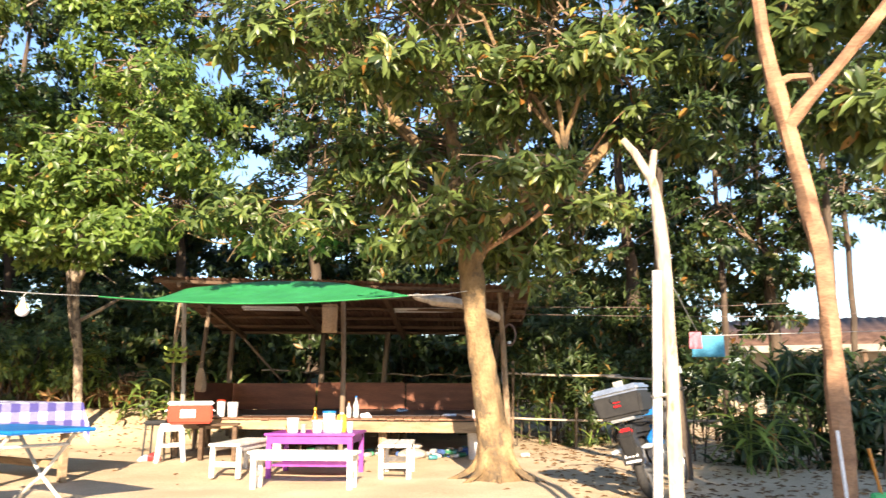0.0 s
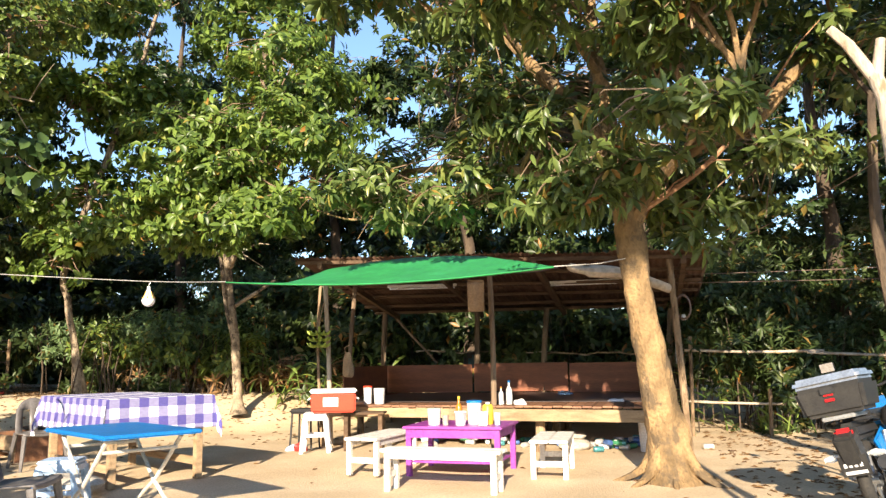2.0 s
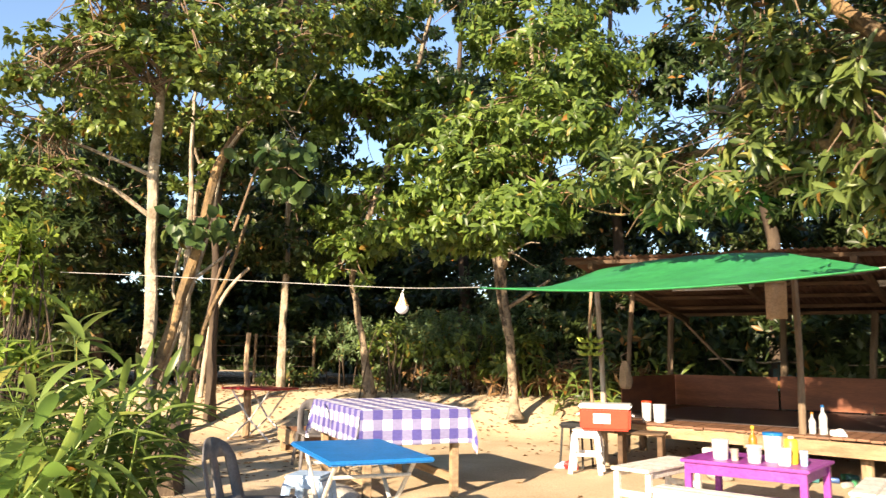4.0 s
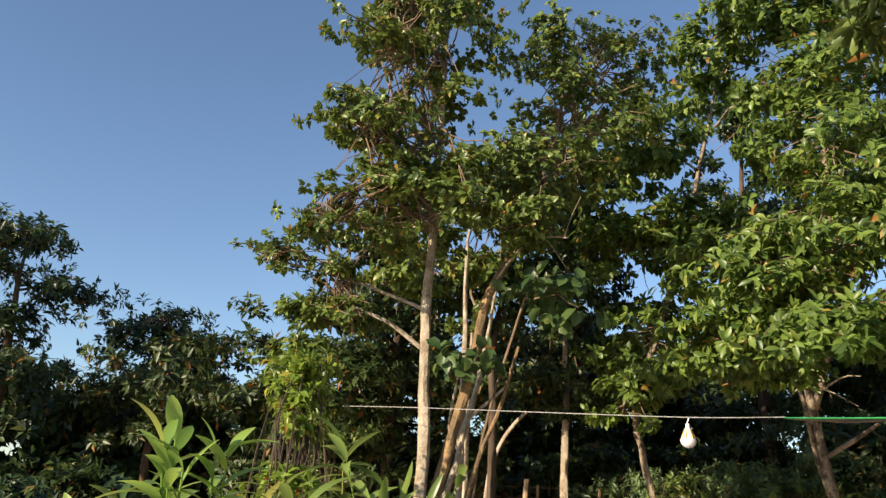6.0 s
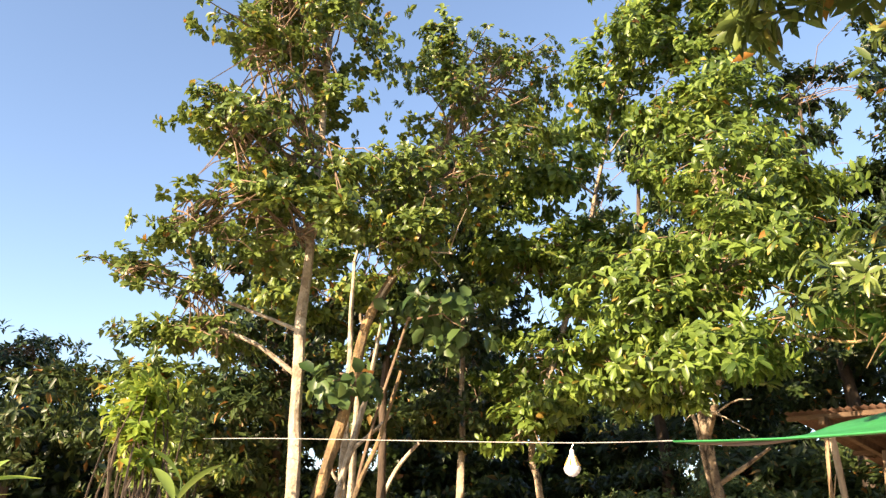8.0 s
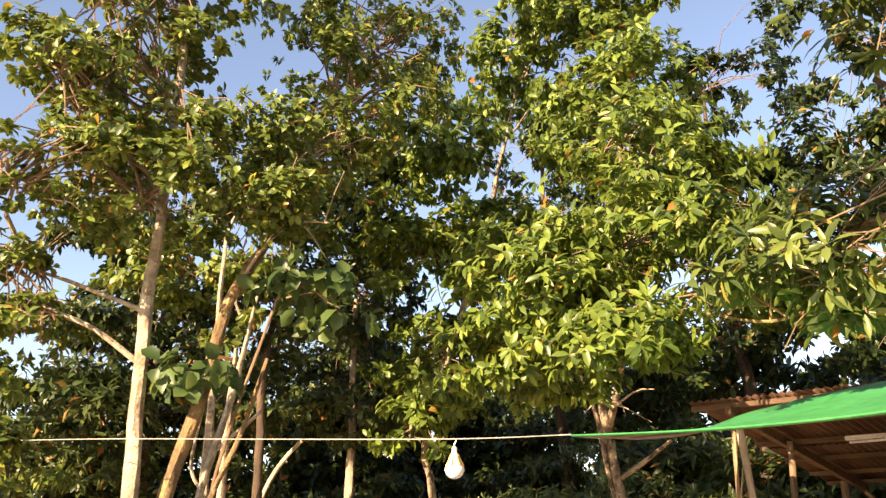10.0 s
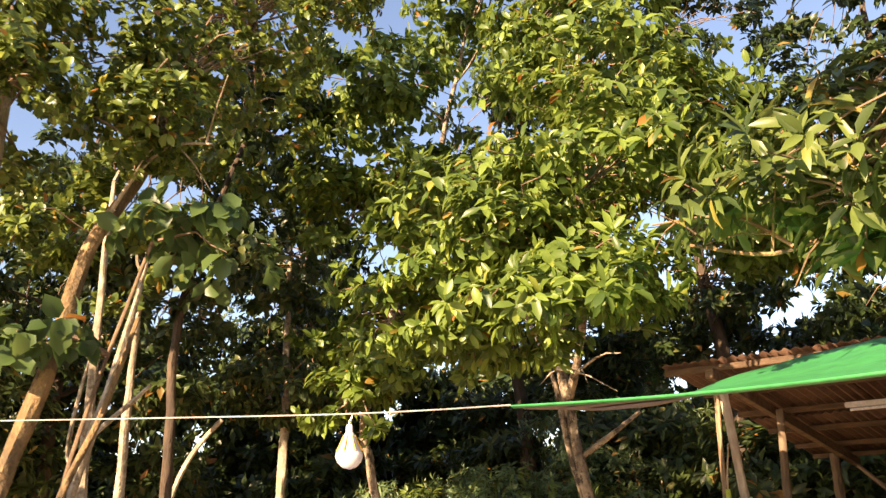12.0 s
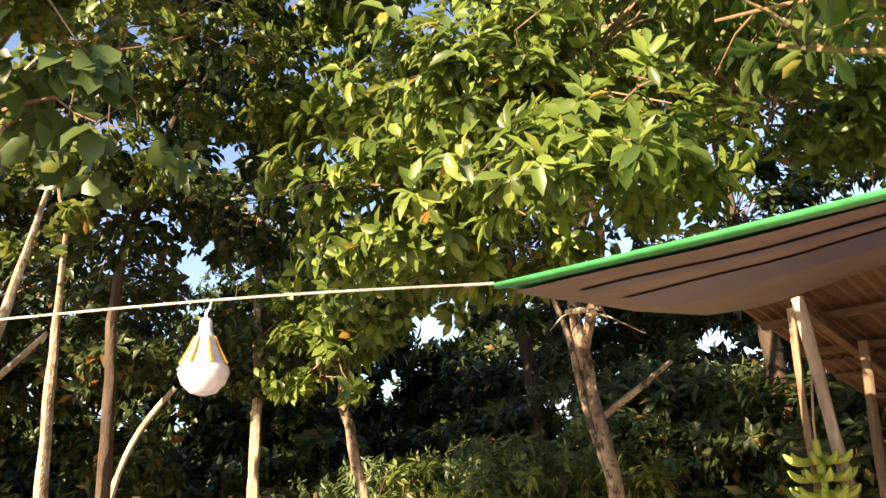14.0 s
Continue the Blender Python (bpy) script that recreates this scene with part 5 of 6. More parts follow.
part("cloth_sheet", bm, CARD, hang).modifiers.new("thick", "SOLIDIFY").thickness = 0.006
part("peg", box(0.2, 0.02, 0.02, (0, 0, 0)), WOOD_RAW, hang)
for (ax, ay, az), (bx, by, bz) in (((-3.33, 12.05, 2.08), (-2.35, 12.2, 2.07)), ((-1.09, 12.3, 2.06), (-0.1, 12.3, 2.04))):
    t = thing("fluorescent_light", (ax + bx) / 2, (ay + by) / 2, az, math.degrees(math.atan2(by - ay, bx - ax)), "unlit white fluorescent tube under the shelter roof", "fluorescent light", "fluorescent lights")
    part("batten", box(1.0, 0.045, 0.04, (0, 0, 0.0)), WHITE, t)
    part("tube", tube([(-0.47, 0, -0.016), (0.47, 0, -0.016)], 0.013, 10), WHITE_PL, t)
roll = thing("canvas_roll", 0, 0, 0, 0, "pale rolled canvas slung under the roof edge", "canvas roll")
part("roll", tube(spline([(-0.62, 10.66, 2.10), (-0.35, 10.66, 2.03), (-0.02, 10.7, 2.0), (0.3, 10.8, 1.90), (0.56, 10.95, 1.80)], 5), [0.02] + [0.05] * 4 + [0.075] * 5 + [0.065] * 5 + [0.05] * 5 + [0.03], 10, bumpy=0.3), CANVAS, roll)
coil = thing("cable_coil", 0.66, 10.98, 1.60, 0, "coil of brown cable hanging on the shelter post", "cable coil")
for k in range(7):
    r = 0.105 + 0.006 * (k % 3)
    part("loop", tube([(r * math.cos(a * math.pi / 10) * 0.75, 0.012 * k - 0.04, r * math.sin(a * math.pi / 10) * 1.25) for a in range(21)], 0.006, 5, cap=False), CABLE, coil)
part("socket", lathe([(0.02, -0.15), (0.026, -0.13), (0.026, -0.09), (0.012, -0.08)], 10), WHITE_PL, coil)
part("cable_end", tube([(-0.08, -0.03, 0.1), (-0.1, -0.03, -0.25), (-0.11, -0.03, -0.65)], 0.008, 6), WIRE, coil)
bag = thing("hanging_bag", -3.66, 11.35, 1.17, 0, "limp brown-pink bag hanging on the post", "bag")
part("sack", tube(spline([(0, 0, 0), (0.0, 0.0, -0.1), (0.01, 0, -0.22), (0.0, 0, -0.33)], 4), [0.03, 0.04, 0.05, 0.06, 0.065, 0.07, 0.075, 0.08, 0.085, 0.085, 0.08, 0.07, 0.05], 10, bumpy=0.35), CARD, bag)
part("strap", tube([(-0.03, 0, -0.02), (-0.05, 0.02, 0.06), (0.02, 0.03, 0.1)], 0.006, 5), CARD, bag)
sheet = thing("teal_tarpaulin_heap", -2.45, 14.75, gz(-2.4, 14.7), 4, "dark teal sheet covering a stack behind the shelter", "tarpaulin")
part("cover", box(0.75, 0.4, 1.12, (0, 0, 0), 0.06, taper=0.9), TEAL, sheet)
# flattened cans and bottles heaped under the deck
rc = random.Random(9)
canmats = [mat("can_%s" % n, c, tuple(x * 0.7 for x in c), 0.35, 9, 0.02, metal=0.4) for n, c in (("blue", (0.10, 0.2, 0.5)), ("green", (0.08, 0.35, 0.18)), ("silver", (0.7, 0.7, 0.7)), ("white", (0.75, 0.75, 0.75)), ("teal", (0.1, 0.35, 0.4)))]
can_meshes = []
for m in canmats:
    bm = lathe([(0.026, 0), (0.032, 0.008), (0.032, 0.105), (0.026, 0.115)], 10)
    o = part("can", bm, m)
    can_meshes.append(o.data)
    bpy.data.objects.remove(o)
heap = [(-0.75 + rc.gauss(0.55, 0.28), 11.0 + rc.gauss(0, 0.22), rc.random()) for _ in range(46)] + [(-2.6 + rc.uniform(0, 1.6), 11.15 + rc.gauss(0, 0.15), rc.random()) for _ in range(26)]
for x, y, k in heap:
    o = new("drink_can", rc.choice(can_meshes))
    o.matrix_basis = pose(x, y, gz(x, y) + 0.034 + (0.05 if k > 0.7 else 0), 90, 0, rc.uniform(0, 360))
    tagged(o, "empty drink can lying under the deck", "drink can", "heap of empty cans")


def stone(x, y, r, flat, seed, label, sx=1.0, material=None, cat="stone"):
    bm = bmesh.new()
    bmesh.ops.create_icosphere(bm, subdivisions=3, radius=r)
    for v in bm.verts:
        k = 1 + 0.25 * noise.noise(v.co * (1.6 / r) + Vector((seed * 7.7, 0, 0)))
        v.co = Vector((v.co.x * k * sx, v.co.y * k, v.co.z * k * flat))
    ob = part("stone", bm, material or STONE)
    ob.matrix_basis = pose(x, y, gz(x, y) + r * flat * 0.6, 0, 0, seed * 40)
    return tagged(ob, label, cat)


stone(-0.62, 10.75, 0.17, 0.45, 1, "flat pale stone in front of the deck")
stone(-0.6, 10.78, 0.12, 0.4, 2, "flat pale stone in front of the deck").location.z += 0.12
stone(-2.3, 10.55, 0.12, 0.5, 3, "pale stone beside the deck stump")
stone(-4.35, 7.1, 0.2, 0.55, 4, "pale concrete lump under the checked table", 1.8)
step = thing("small_side_table", -3.0, 10.26, gz(-3.0, 10.3), 12, "rough low wooden side table beside the cool box", "side table")
part("board", box(0.5, 0.28, 0.025, (0, 0, 0.425)), WOOD_DARK, step)
for s in (-1, 1):
    part("leg", box(0.05, 0.2, 0.425, (s * 0.2, 0, 0), 0.004), WOOD_DARK, step)
fr = thing("ground_block", -2.35, 10.62, 0, 3, "short pale timber stump carrying the deck beam", "timber stump")
part("stem", box(0.1, 0.1, 0.26, (0, 0, -0.02)), WHITE, fr)
part("head", box(0.26, 0.12, 0.07, (0, 0, 0.24)), WHITE, fr)
crumple("red_bottle", -3.75, 10.15, gz(-3.7, 10.1), 0.07, RED_PAINT, "crushed red plastic bottle beside the stool", "bottle", 0.9, 5)
crumple("blue_packet", -3.9, 10.2, gz(-3.9, 10.2), 0.06, LBLUE_PL, "crumpled blue packet on the sand", "packet", 0.7, 6)
blk = thing("black_stool", -3.82, 10.4, gz(-3.8, 10.4), 0, "black low stool behind the white plastic stool", "stool")
part("seat", box(0.3, 0.28, 0.06, (0, 0, 0.42), 0.02), BLACK_PL, blk)
for a in (-1, 1):
    for b in (-1, 1):
        part("leg", tube([(a * 0.12, b * 0.1, 0.42), (a * 0.14, b * 0.12, 0)], 0.013, 8), BLACK_PL, blk)


# ---- chairs, hearth and stump
def plastic_chair(x, y, rz, label, s=1.0):
    c = thing("plastic_chair", x, y, gz(x, y), rz, label, "chair", "grey plastic chairs")
    c.scale = (0.86, 0.86, 0.86)
    bm = bmesh.new()
    n = 10
    # seat and back in one bent shell; local -y is the front
    prof = [(-0.24, 0.40), (-0.22, 0.425), (0.0, 0.415), (0.16, 0.405), (0.21, 0.44), (0.24, 0.55), (0.28, 0.70), (0.31, 0.84)]
    rows = []
    for k, (yy, zz) in enumerate(prof):
        w = (0.24, 0.25, 0.24, 0.23, 0.22, 0.215, 0.20, 0.15)[k]
        rows.append([bm.verts.new((-w + 2 * w * i / n, yy - (0.05 * (2 * i / n - 1) ** 2 if k > 3 else 0), zz + (0.015 * (2 * i / n - 1) ** 2 if k < 4 else (-0.06 * (2 * i / n - 1) ** 2 if k == 7 else 0)))) for i in range(n + 1)])
    for k, (r0, r1) in enumerate(zip(rows, rows[1:])):
        for i in range(n):
            if 4 <= k <= 5 and 2 <= i <= 7 and i not in (4, 5):
                continue
            bm.faces.new((r0[i], r0[i + 1], r1[i + 1], r1[i]))
    part("shell", bm, GREY_PL, c).modifiers.new("thick", "SOLIDIFY").thickness = 0.012
    for a in (-1, 1):
        part("leg", tube([(a * 0.22, -0.2, 0.41), (a * 0.265, -0.26, 0.0)], [0.03, 0.02], 7), GREY_PL, c)
        part("leg", tube([(a * 0.20, 0.2, 0.42), (a * 0.24, 0.33, 0.0)], [0.03, 0.02], 7), GREY_PL, c)
    return c


plastic_chair(-3.36, 5.52, 112, "grey plastic chair facing the blue folding table")
plastic_chair(-6.0, 8.55, 60, "worn grey-brown plastic chair behind the checked table")
pit = thing("hearth_crate", -6.95, 9.35, gz(-6.9, 9.3), -25, "low wooden crate hearth with ash and charred wood", "hearth")
for s in (-1, 1):
    part("side_board", box(0.9, 0.04, 0.16, (0, s * 0.28, 0.14), 0.004), WOOD_RAW, pit)
    part("end_board", box(0.04, 0.52, 0.30, (s * 0.44, 0, 0.0), 0.004), DECKB, pit)
    for q in (-1, 1):
        part("leg", box(0.06, 0.06, 0.32, (s * 0.4, q * 0.24, 0), 0.004), WOOD_RAW, pit)
part("base_board", box(0.82, 0.5, 0.03, (0, 0, 0.10), 0.004), CHAR, pit)
part("top_board", box(0.95, 0.2, 0.03, (0, 0.2, 0.32), 0.004), CHAR, pit)
for k in range(4):
    part("charred_log", tube([(-0.3 + 0.05 * k, -0.15 + 0.08 * k, 0.16), (0.3, -0.1 + 0.06 * k, 0.17 + 0.01 * k)], 0.03, 7, bumpy=0.3), CHAR, pit)
crumple("ash_bag", -6.75, 9.15, gz(-6.9, 9.3) + 0.15, 0.13, CLOTHW, "crumpled white bag lying in the hearth", "bag", 0.6, 8)
stump = thing("tree_stump", -5.9, 6.6, gz(-5.9, 6.6), 0, "rotten grey-brown tree stump among the ginger", "tree stump")
part("wood", tube([(0, 0, -0.05), (0.02, 0, 0.2), (0.0, 0.02, 0.5), (0.05, 0.02, 0.62)], [0.26, 0.2, 0.19, 0.12], 14, bumpy=0.6), BARK_BROWN, stump)
stk = thing("fence_stick", 0, 0, 0, 0, "crooked bare stick standing beside the red table", "stick")
part("stick", tube(spline([(-8.72, 9.75, -0.05), (-8.7, 9.74, 0.5), (-8.76, 9.73, 1.05), (-8.73, 9.73, 1.5)], 4), [0.05] * 6 + [0.035] * 7, 8, bumpy=0.4), WOOD_POLE, stk)
dead = thing("dead_branch", 0, 0, 0, 0, "bare dead branch leaning among the trunks", "branch")
part("limb", tube(spline([(-10.2, 10.0, 0.5), (-10.3, 10.2, 1.6), (-10.2, 10.4, 2.2), (-9.9, 10.6, 2.6)], 4), [0.04] * 5 + [0.03] * 8, 7, bumpy=0.3), WOOD_PALE, dead)
mesh_f = thing("wire_fence", 0, 0, 0, 0, "low wire and stick fence at the far edge of the yard", "fence")
for k in range(6):
    x, y = -11.3 - 0.9 * k, 13.4 - 0.75 * k
    part("post", tube([(x, y, gz(x, y) - 0.1), (x + 0.03, y, gz(x, y) + 1.0)], 0.03, 7, bumpy=0.3), WOOD_POLE, mesh_f)
for k in range(5):
    z = 0.75 + 0.2 * k
    part("strand", tube([(-11.3, 13.4, z), (-15.8, 9.65, z)], 0.005, 5), CABLE, mesh_f)


def blade_mesh(P, D, N, L, W, rng):
    """Long blades folded along the midrib that arch over towards their tips."""
    S = np.cross(D, N)
    S /= np.linalg.norm(S, axis=1, keepdims=True) + 1e-9
    U = np.cross(S, D)
    arch = rng.uniform(0.1, 0.6, len(P))[:, None]
    n, rows = 6, []
    for k in range(n + 1):
        t = k / n
        w = math.sin(math.pi * min(t * 0.93 + 0.05, 1.0)) ** 0.7
        mid = P + D * (L[:, None] * t) - U * (L[:, None] * arch * t * t) - np.array([0, 0, 1.0]) * (L[:, None] * 0.18 * t * t)
        side = S * (W[:, None] * 0.5 * w)
        up = U * (W[:, None] * 0.16 * w)
        rows += [mid + side + up, mid, mid - side + up]
    V = np.stack(rows, 1)
    F = []
    for k in range(n):
        a = 3 * k
        F += [[a, a + 1, a + 4], [a, a + 4, a + 3], [a + 1, a + 2, a + 5], [a + 1, a + 5, a + 4]]
    F = (np.array(F)[None] + 3 * (n + 1) * np.arange(len(P))[:, None, None]).reshape(-1, 3)
    return V.reshape(-1, 3), F


# ---- ginger: tall leafy canes with two rows of long blades
def ginger(seed, n, cx, cy, rx, ry, h0, h1, label, blade=0.34, wide=0.065, leaf=None, sway=0.22, rise=0.35):
    rng = np.random.default_rng(seed)
    root = thing("ginger_plant", 0, 0, 0, 0, label, "ginger plant")
    bm = bmesh.new()
    P, D, N, L, W = [], [], [], [], []
    for k in range(n):
        x, y = cx + rng.normal(0, rx), cy + rng.normal(0, ry)
        h = rng.uniform(h0, h1)
        lean = Vector((rng.normal(0, sway), rng.normal(0, sway), 1)).normalized()
        base = Vector((x, y, gz(x, y)))
        bend = Vector((rng.normal(0, sway), rng.normal(0, sway), 0)) * h * 0.4
        pts = [base + lean * h * t + bend * t * t for t in (0, 0.25, 0.5, 0.75, 1.0)]
        tube(pts, [0.011, 0.010, 0.009, 0.007, 0.004], 5, bm)
        sd = Vector((rng.normal(), rng.normal(), 0)).normalized()
        m = int(h * 14)
        for i in range(m):
            t = 0.28 + 0.72 * i / (m - 1)
            f = t * 4
            j = min(int(f), 3)
            p = pts[j].lerp(pts[j + 1], f - j)
            ax = (pts[j + 1] - pts[j]).normalized()
            d = (sd * (1 if i % 2 else -1) * (1.25 - 0.7 * max(t - 0.85, 0) * 5) + ax * (rise + 1.1 * max(t - 0.85, 0) * 5) + Vector(rng.normal(0, 0.25, 3))).normalized()
            P.append(p)
            D.append(d)
            N.append(ax + Vector(rng.normal(0, 0.15, 3)))
            L.append(blade * rng.uniform(0.75, 1.2))
            W.append(wide * rng.uniform(0.8, 1.15))
    V, F = blade_mesh(np.array(P), np.array(D), np.array([list(v) for v in N]), np.array(L), np.array(W), rng)
    tagged(part("cane_growth", bm, leaf or LEAF_GINGER, root), kind="stuff")
    leaf_part("blade_growth", V, F, leaf or LEAF_GINGER, root)


ginger(51, 24, -4.75, 5.25, 0.36, 0.36, 0.75, 1.2, "thick clump of leafy green ginger canes", 0.38, 0.052)
ginger(52, 16, -4.4, 4.8, 0.26, 0.26, 0.7, 1.1, "leafy ginger clump with yellowing blades", 0.38, 0.052)
ginger(53, 4, -4.72, 5.5, 0.1, 0.12, 1.25, 1.5, "few tall ginger canes beside the clump", 0.32, 0.06)
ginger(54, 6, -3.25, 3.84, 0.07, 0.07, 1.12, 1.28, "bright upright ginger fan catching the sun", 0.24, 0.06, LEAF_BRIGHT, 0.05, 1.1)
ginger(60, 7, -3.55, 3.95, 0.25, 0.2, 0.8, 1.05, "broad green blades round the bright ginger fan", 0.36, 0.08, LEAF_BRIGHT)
ginger(55, 12, -5.6, 4.2, 0.5, 0.5, 0.7, 1.0, "low ginger growth at the yard edge")
ginger(56, 12, -6.4, 14.0, 0.9, 0.3, 0.5, 0.9, "strappy green plants on the bank under the trees")
ginger(57, 10, -4.8, 14.1, 0.5, 0.3, 0.5, 0.9, "strappy green plants beside the shelter")
ginger(58, 16, 2.2, 12.9, 0.9, 0.25, 0.4, 0.8, "weeds growing along the bamboo fence", 0.3, 0.04)

# ---- right side: fence, poles, broom, laundry, house
fence = thing("bamboo_fence", 0, 0, 0, 0, "thin bamboo rail fence in front of the hedge", "fence")
for (a, b) in (((0.7, 12.6, 1.12), (2.4, 12.5, 1.08)), ((2.2, 12.5, 1.06), (4.6, 12.0, 0.96)), ((0.7, 12.6, 0.44), (2.6, 12.5, 0.42)), ((2.4, 12.52, 0.43), (4.8, 12.0, 0.44))):
    a, b = Vector(a), Vector(b)
    part("rail", tube(spline([a, (a + b) / 2 + Vector((0, 0, -0.02)), b], 4), 0.018, 7, bumpy=0.2), WOOD_PALE, fence)
for x, y, h in ((1.7, 12.55, 0.6), (3.05, 12.35, 1.2), (4.4, 12.08, 1.15), (0.75, 12.6, 1.3)):
    part("post", tube([(x, y, -0.1), (x + 0.03, y, h)], 0.025, 7, bumpy=0.3), WOOD_POLE, fence)
wp = thing("white_pipe", 0, 0, 0, 0, "slim white metal pole standing beside the trunk", "pole")
part("pipe", tube([(1.155, 4.91, -0.1), (1.17, 4.91, 0.33), (1.22, 4.90, 1.55)], 0.026, 12), ENAMEL, wp)
part("strap", tube([(1.175, 4.865, 0.86), (1.225, 4.865, 0.87), (1.24, 4.92, 0.86), (1.17, 4.95, 0.86), (1.17, 4.865, 0.86)], 0.008, 5), WIRE, wp)
fk = thing("forked_pole", 0, 0, 0, 0, "bare pale forked trunk used as a pole", "pole")
part("trunk", tube(spline([(1.30, 4.99, -0.1), (1.29, 4.99, 0.32), (1.29, 4.98, 1.18), (1.27, 4.99, 1.89), (1.23, 5.0, 2.13)], 5), [0.042] * 8 + [0.038] * 8 + [0.032] * 5, 11, bumpy=0.25), WOOD_PALE, fk)
part("fork", tube([(1.235, 5.0, 2.11), (1.15, 5.02, 2.28), (1.09, 5.03, 2.36)], [0.028, 0.025, 0.02], 9, bumpy=0.2), WOOD_PALE, fk)
part("fork", tube([(1.235, 5.0, 2.11), (1.262, 4.99, 2.28)], [0.026, 0.018], 9, bumpy=0.2), WOOD_PALE, fk)
tree(60, "thin mottled tree behind the motorbike", [[(2.3, 8.6, -0.1, 0.07), (2.24, 8.6, 1.0, 0.055), (2.14, 8.6, 2.0, 0.05), (2.2, 8.7, 3.2, 0.03)]], [((2.0, 8.9, 3.6), (0.7, 0.7, 0.4), 26)], BARK_BROWN, LEAF_MANGO, 0.18, 0.06, twigs=8)
line = thing("washing_line", 0, 0, 0, 0, "thin line strung between the trees with laundry", "washing line")
part("line", tube([(1.29, 4.99, 1.55), (2.7, 9.3, 1.47), (4.6, 9.0, 1.5)], 0.004, 5), WIRE, line)
for x0, x1, y, z0, z1, m, lab in ((2.60, 2.95, 9.25, 1.235, 1.47, BLUE_CL, "pale blue towel hanging on the line"), (2.44, 2.56, 8.75, 1.3, 1.475, PINK_CL, "pink cloth hanging on the line")):
    bm = bmesh.new()
    g = [[bm.verts.new((x0 + (x1 - x0) * i / 10, y + 0.02 * math.sin(i * 1.1) * (j / 6), z1 - (z1 - z0) * j / 6)) for j in range(7)] for i in range(11)]
    for i in range(10):
        for j in range(6):
            bm.faces.new((g[i][j], g[i][j + 1], g[i + 1][j + 1], g[i + 1][j]))
    o = part("towel", bm, m)
    o.modifiers.new("thick", "SOLIDIFY").thickness = 0.006
    tagged(o, lab, "towel")
br = thing("broom", 0, 0, 0, 0, "broom with a pale handle leaning on the red-brown trunk", "broom")
part("handle", tube([(2.60, 5.86, 0.02), (2.62, 5.98, 0.62)], 0.012, 7), WHITE_PL, br)
part("bristles", tube([(2.60, 5.85, 0.0), (2.60, 5.87, 0.12)], [0.08, 0.03], 10), CARD, br)
dp = thing("dustpan", 2.86, 5.96, gz(2.86, 5.96), 20, "green plastic dustpan with an orange handle", "dustpan")
part("pan", box(0.24, 0.05, 0.22, (0, 0, 0), 0.01, taper=0.7), GREEN_PL, dp)
part("handle", tube([(0, 0, 0.2), (-0.04, 0.03, 0.5)], 0.012, 7), AMBER, dp)
ginger(59, 5, 3.25, 9.1, 0.12, 0.12, 0.7, 1.05, "young palm-like plant with arching blades", 0.5, 0.05)


def house():
    h = thing("house", 12.5, 22.5, 0, -18, "single-storey pale house with a low brown sheet roof", "house")
    part("wall", box(9.0, 0.2, 2.1, (0, 0, 0), 0.01), MAT_WALL, h)
    part("wall", box(0.2, 6.0, 2.1, (-4.4, 3.1, 0), 0.01), MAT_WALL, h)
    part("wall", box(0.2, 6.0, 2.1, (4.4, 3.1, 0), 0.01), MAT_WALL, h)
    part("wall", box(9.0, 0.2, 2.1, (0, 6.2, 0), 0.01), MAT_WALL, h)
    for x in (-3.0, 0.0, 3.0):
        w = part("window", box(1.0, 0.06, 0.9, (x, -0.1, 0.8), 0.01), CHAR, h, "dark window opening")
        for s in (-1, 1):
            part("frame", box(0.06, 0.1, 0.96, (x + s * 0.5, -0.11, 0.77), 0.004), WOOD_RAW, w)
    for s, y0, y1 in ((1, -1.2, 3.1), (-1, 7.4, 3.1)):
        verts, faces = [], []
        for i in range(121):
            for (y, z) in ((y0, 2.0), (y1, 3.1)):
                verts.append((-5 + i * 10 / 120, y, z + 0.02 * math.cos(i * math.pi / 2)))
        faces = [(2 * i, 2 * i + 2, 2 * i + 3, 2 * i + 1) for i in range(120)]
        part("roof_slope", (verts, faces), RUST, h, "brown corrugated roof slope").modifiers.new("thick", "SOLIDIFY").thickness = 0.01
    part("fascia", box(10, 0.05, 0.2, (0, -1.18, 1.85), 0.005), MAT_WALL, h)
    for x in (-4.6, -1.5, 1.5, 4.6):
        part("porch_post", box(0.1, 0.1, 2.0, (x, -1.05, 0), 0.01), WOOD_DARK, h)


house()


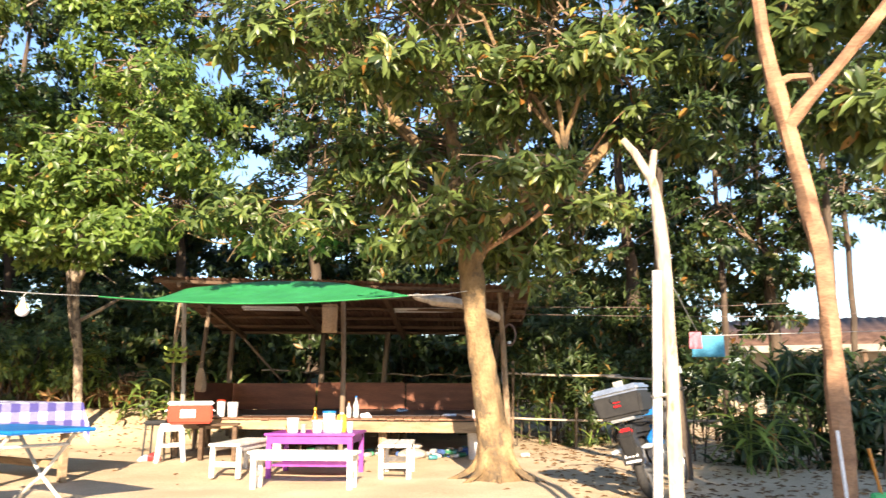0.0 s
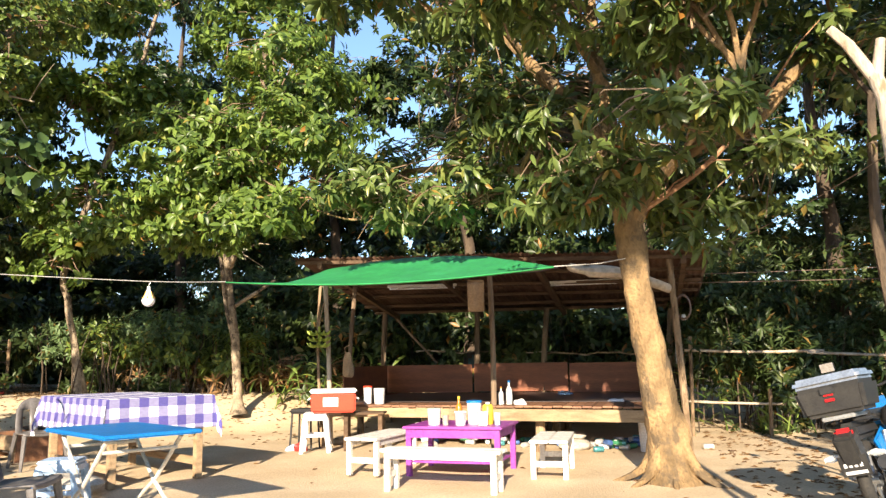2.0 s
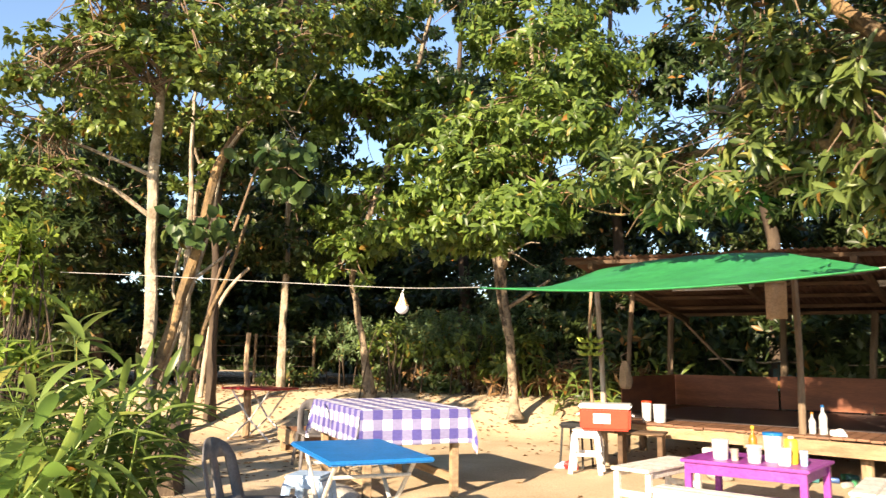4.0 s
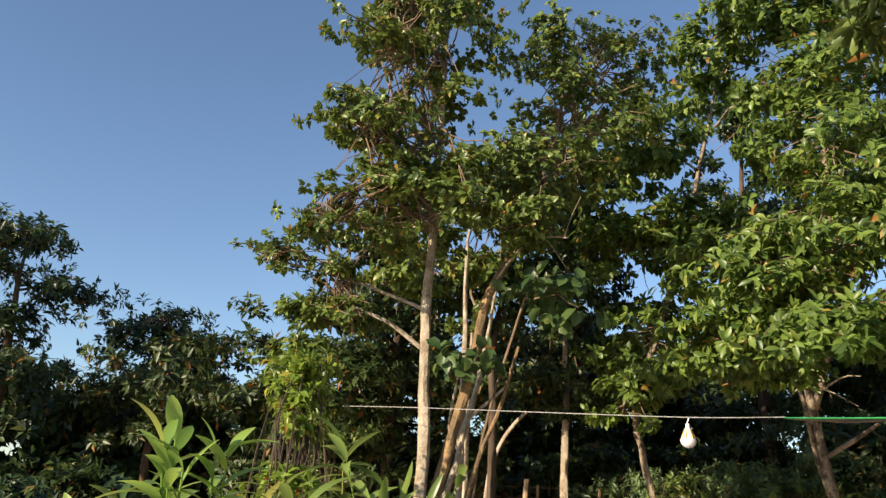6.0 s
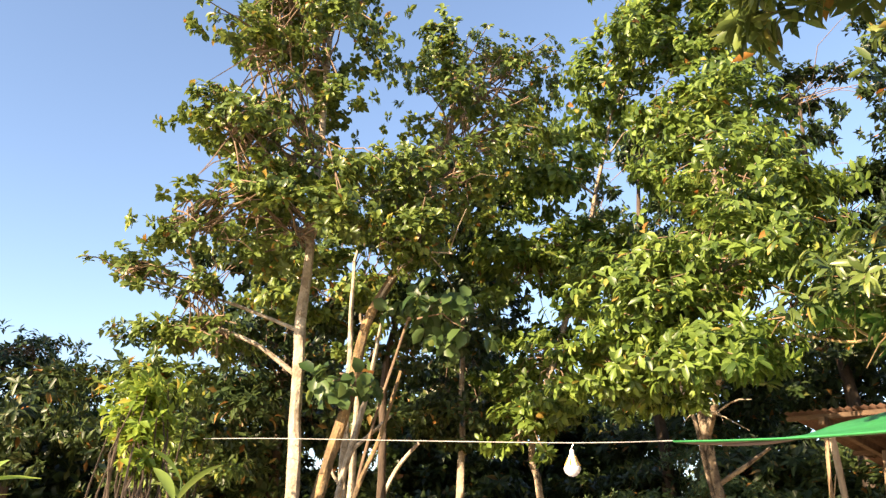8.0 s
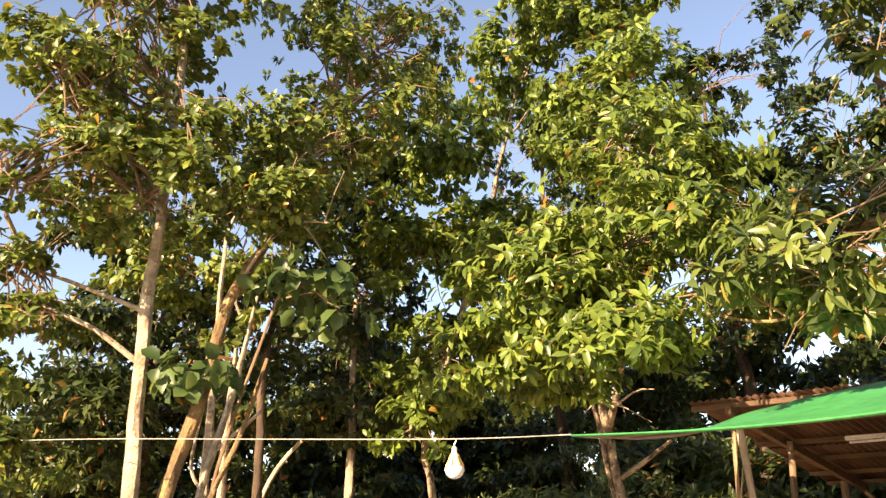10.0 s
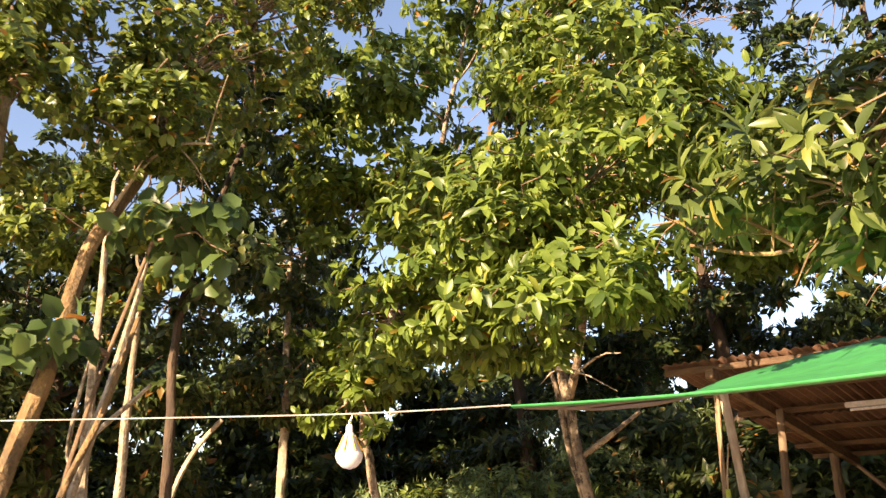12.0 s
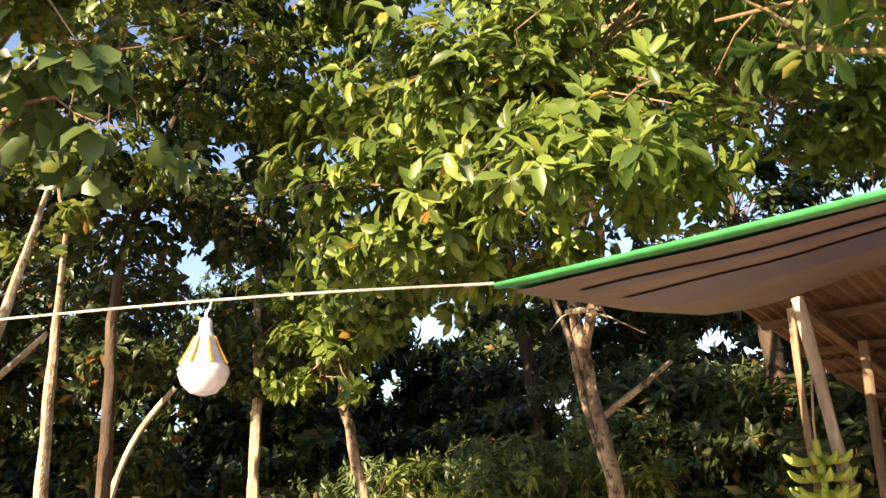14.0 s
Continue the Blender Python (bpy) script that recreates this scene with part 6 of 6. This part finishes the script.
# ---- motorbike leaning on its stand, seen from behind
def motorbike():
    b = new("motorbike")
    b.matrix_basis = pose(1.64, 7.12, gz(1.6, 7.1) + 0.005, -13, 0, 63) @ Matrix.Scale(0.83, 4)
    tagged(b, "black and blue motorbike with a silver-lidded top box", "motorbike")

    def wheel(x):
        w = part("wheel", lathe([(0.04, -0.05), (0.05, -0.045), (0.05, 0.045), (0.04, 0.05)], 14), METAL, b)
        w.matrix_basis = pose(x, 0, 0.29, 90, 0, 0)
        bm = bmesh.new()
        n, m = 40, 10
        g = [[bm.verts.new(((0.25 + 0.045 * math.cos(2 * math.pi * j / m)) * math.cos(2 * math.pi * i / n), (0.25 + 0.045 * math.cos(2 * math.pi * j / m)) * math.sin(2 * math.pi * i / n), 0.048 * math.sin(2 * math.pi * j / m))) for j in range(m)] for i in range(n)]
        for i in range(n):
            for j in range(m):
                bm.faces.new((g[i][j], g[(i + 1) % n][j], g[(i + 1) % n][(j + 1) % m], g[i][(j + 1) % m]))
        part("tyre", bm, RUBBER, w)
        rim = bmesh.new()
        for s in (-0.025, 0.025):
            tube([(0.205 * math.cos(a * math.pi / 16), 0.205 * math.sin(a * math.pi / 16), s) for a in range(33)], 0.01, 6, rim, cap=False)
        for k in range(5):
            a = k * 2 * math.pi / 5
            tube([(0.04 * math.cos(a), 0.04 * math.sin(a), 0), (0.205 * math.cos(a), 0.205 * math.sin(a), 0)], 0.014, 6, rim)
        part("rim", rim, METAL, w)

    wheel(0)
    wheel(1.25)
    part("rear_mudguard", box(0.16, 0.14, 0.30, bm=None, m=pose(0, 0, 0, 0, -25, 0), at=(-0.26, 0, 0.40), bev=0.02, taper=1.1), BLACK_PL, b)
    part("tail", box(0.66, 0.18, 0.13, (-0.03, 0, 0.60), 0.04, taper=0.8), BLACK_PL, b)
    part("seat", box(0.66, 0.26, 0.09, (0.42, 0, 0.70), 0.035, taper=0.9), BLACK_PL, b)
    part("fuel_tank", box(0.40, 0.26, 0.22, (0.85, 0, 0.66), 0.07, taper=0.8), BLUE_PL, b)
    for s in (-1, 1):
        part("side_fairing", box(0.42, 0.03, 0.20, (0.22, s * 0.13, 0.44), 0.012, m=pose(0, 0, 0, s * 10, -15, 0)), BLUE_PL if s < 0 else BLACK_PL, b)
        part("grab_rail", tube(spline([(0.2, s * 0.12, 0.72), (-0.1, s * 0.13, 0.74), (-0.24, s * 0.06, 0.745)], 4), 0.011, 7), BLACK_PL, b)
        part("shock_absorber", tube([(0.05, s * 0.14, 0.30), (0.16, s * 0.14, 0.62)], 0.022, 8), METAL, b)
        part("swing_arm", tube([(0, s * 0.1, 0.29), (0.5, s * 0.1, 0.34)], 0.022, 8), BLACK_PL, b)
        part("fork_leg", tube([(1.25, s * 0.09, 0.29), (1.08, s * 0.09, 0.92)], 0.022, 8), METAL, b)
        part("handlebar", tube(spline([(1.05, 0, 0.97), (1.03, s * 0.15, 1.0), (0.92, s * 0.36, 1.0)], 4), 0.012, 8), BLACK_PL, b)
        part("grip", tube([(0.955, s * 0.28, 1.0), (0.90, s * 0.40, 1.0)], 0.018, 8), RUBBER, b)
        mr = part("mirror", box(0.02, 0.13, 0.09, (0.96, s * 0.34, 1.16), 0.01), BLACK_PL, b)
        part("mirror_glass", box(0.006, 0.115, 0.076, (0.947, s * 0.34, 1.167), 0.002), MIRROR, mr)
        part("mirror_stalk", tube([(0.98, s * 0.24, 1.0), (0.97, s * 0.32, 1.17)], 0.007, 6), BLACK_PL, b)
        ind = part("indicator", tube([(-0.28, s * 0.09, 0.50), (-0.29, s * 0.15, 0.50), (-0.30, s * 0.21, 0.495)], [0.012, 0.028, 0.016], 8), CLEAR, b, "clear indicator lens")
    tl = part("tail_lamp", box(0.05, 0.13, 0.10, (-0.37, 0, 0.60), 0.02), LENS_RED, b, "red tail lamp lens")
    pl = part("number_plate", box(0.008, 0.20, 0.15, (-0.345, 0, 0.36), 0.002, m=pose(0, 0, 0, 0, -12, 0)), BLACK_PL, b, "small black plate with pale characters")
    part("reflector", box(0.01, 0.12, 0.045, (-0.365, 0, 0.475), 0.004), LENS_RED, pl)
    for k in range(4):
        part("plate_mark", box(0.006, 0.022, 0.045, (-0.366, 0.06 - k * 0.036, 0.425), 0.001), WHITE_PL, pl)
    part("plate_mark", box(0.006, 0.15, 0.03, (-0.354, 0, 0.375), 0.001), WHITE_PL, pl)
    part("engine", box(0.38, 0.24, 0.30, (0.62, 0, 0.22), 0.04), METAL, b)
    ex = part("exhaust", tube([(0.55, -0.16, 0.22), (0.3, -0.17, 0.25), (0.05, -0.18, 0.33), (-0.28, -0.19, 0.42)], [0.025, 0.045, 0.06, 0.06], 14), METAL, b)
    part("exhaust_tip", tube([(-0.27, -0.19, 0.418), (-0.31, -0.19, 0.43)], [0.062, 0.05], 14), BLACK_PL, ex)
    part("side_stand", tube([(0.55, 0.1, 0.25), (0.5, 0.2, 0.05)], 0.012, 6), BLACK_PL, b)
    tb = part("top_box", box(0.38, 0.44, 0.22, (-0.22, 0, 0.80), 0.03, taper=1.14), BLACK_PL, b, "black hard top box")
    part("lid", box(0.43, 0.50, 0.075, (-0.22, 0, 1.02), 0.025, taper=0.93), METAL, tb, "silver lid")
    part("rack", box(0.34, 0.24, 0.03, (-0.2, 0, 0.765), 0.008), METAL, b)
    part("latch", box(0.02, 0.10, 0.05, (-0.445, 0, 0.955), 0.006), BLACK_PL, tb)
    for z in (0.90, 0.94):
        part("badge", box(0.01, 0.07, 0.022, (-0.435, 0, z), 0.003), LENS_RED, tb)
    part("hanging_helmet", lathe([(0.08, 0), (0.13, 0.06), (0.14, 0.14), (0.11, 0.22), (0.04, 0.26)], 16, at=(0.3, -0.24, 0.56)), BLACK_PL, b)


motorbike()
for (a, m, b) in (((0.55, 11.2, 2.0), (3.5, 10.5, 1.93), (7.0, 10.0, 2.1)), ((0.6, 11.2, 1.9), (4, 10.6, 1.8), (7.0, 10.2, 1.9)), ((0.55, 11.2, 2.1), (1.6, 9.5, 2.35), (2.6, 6.2, 2.7))):
    w = thing("overhead_cable", 0, 0, 0, 0, "thin dark cable running to the shelter post", "cable", "overhead cables")
    part("wire", tube(spline([a, m, b], 6), 0.004, 5), CABLE, w)

# ---- the plan, drawn in units, set to its true size in metres
for ob in scene.objects:
    if ob.parent is None and ob.type in ("MESH", "EMPTY"):
        ob.matrix_basis = Matrix.Scale(UNIT, 4) @ ob.matrix_basis
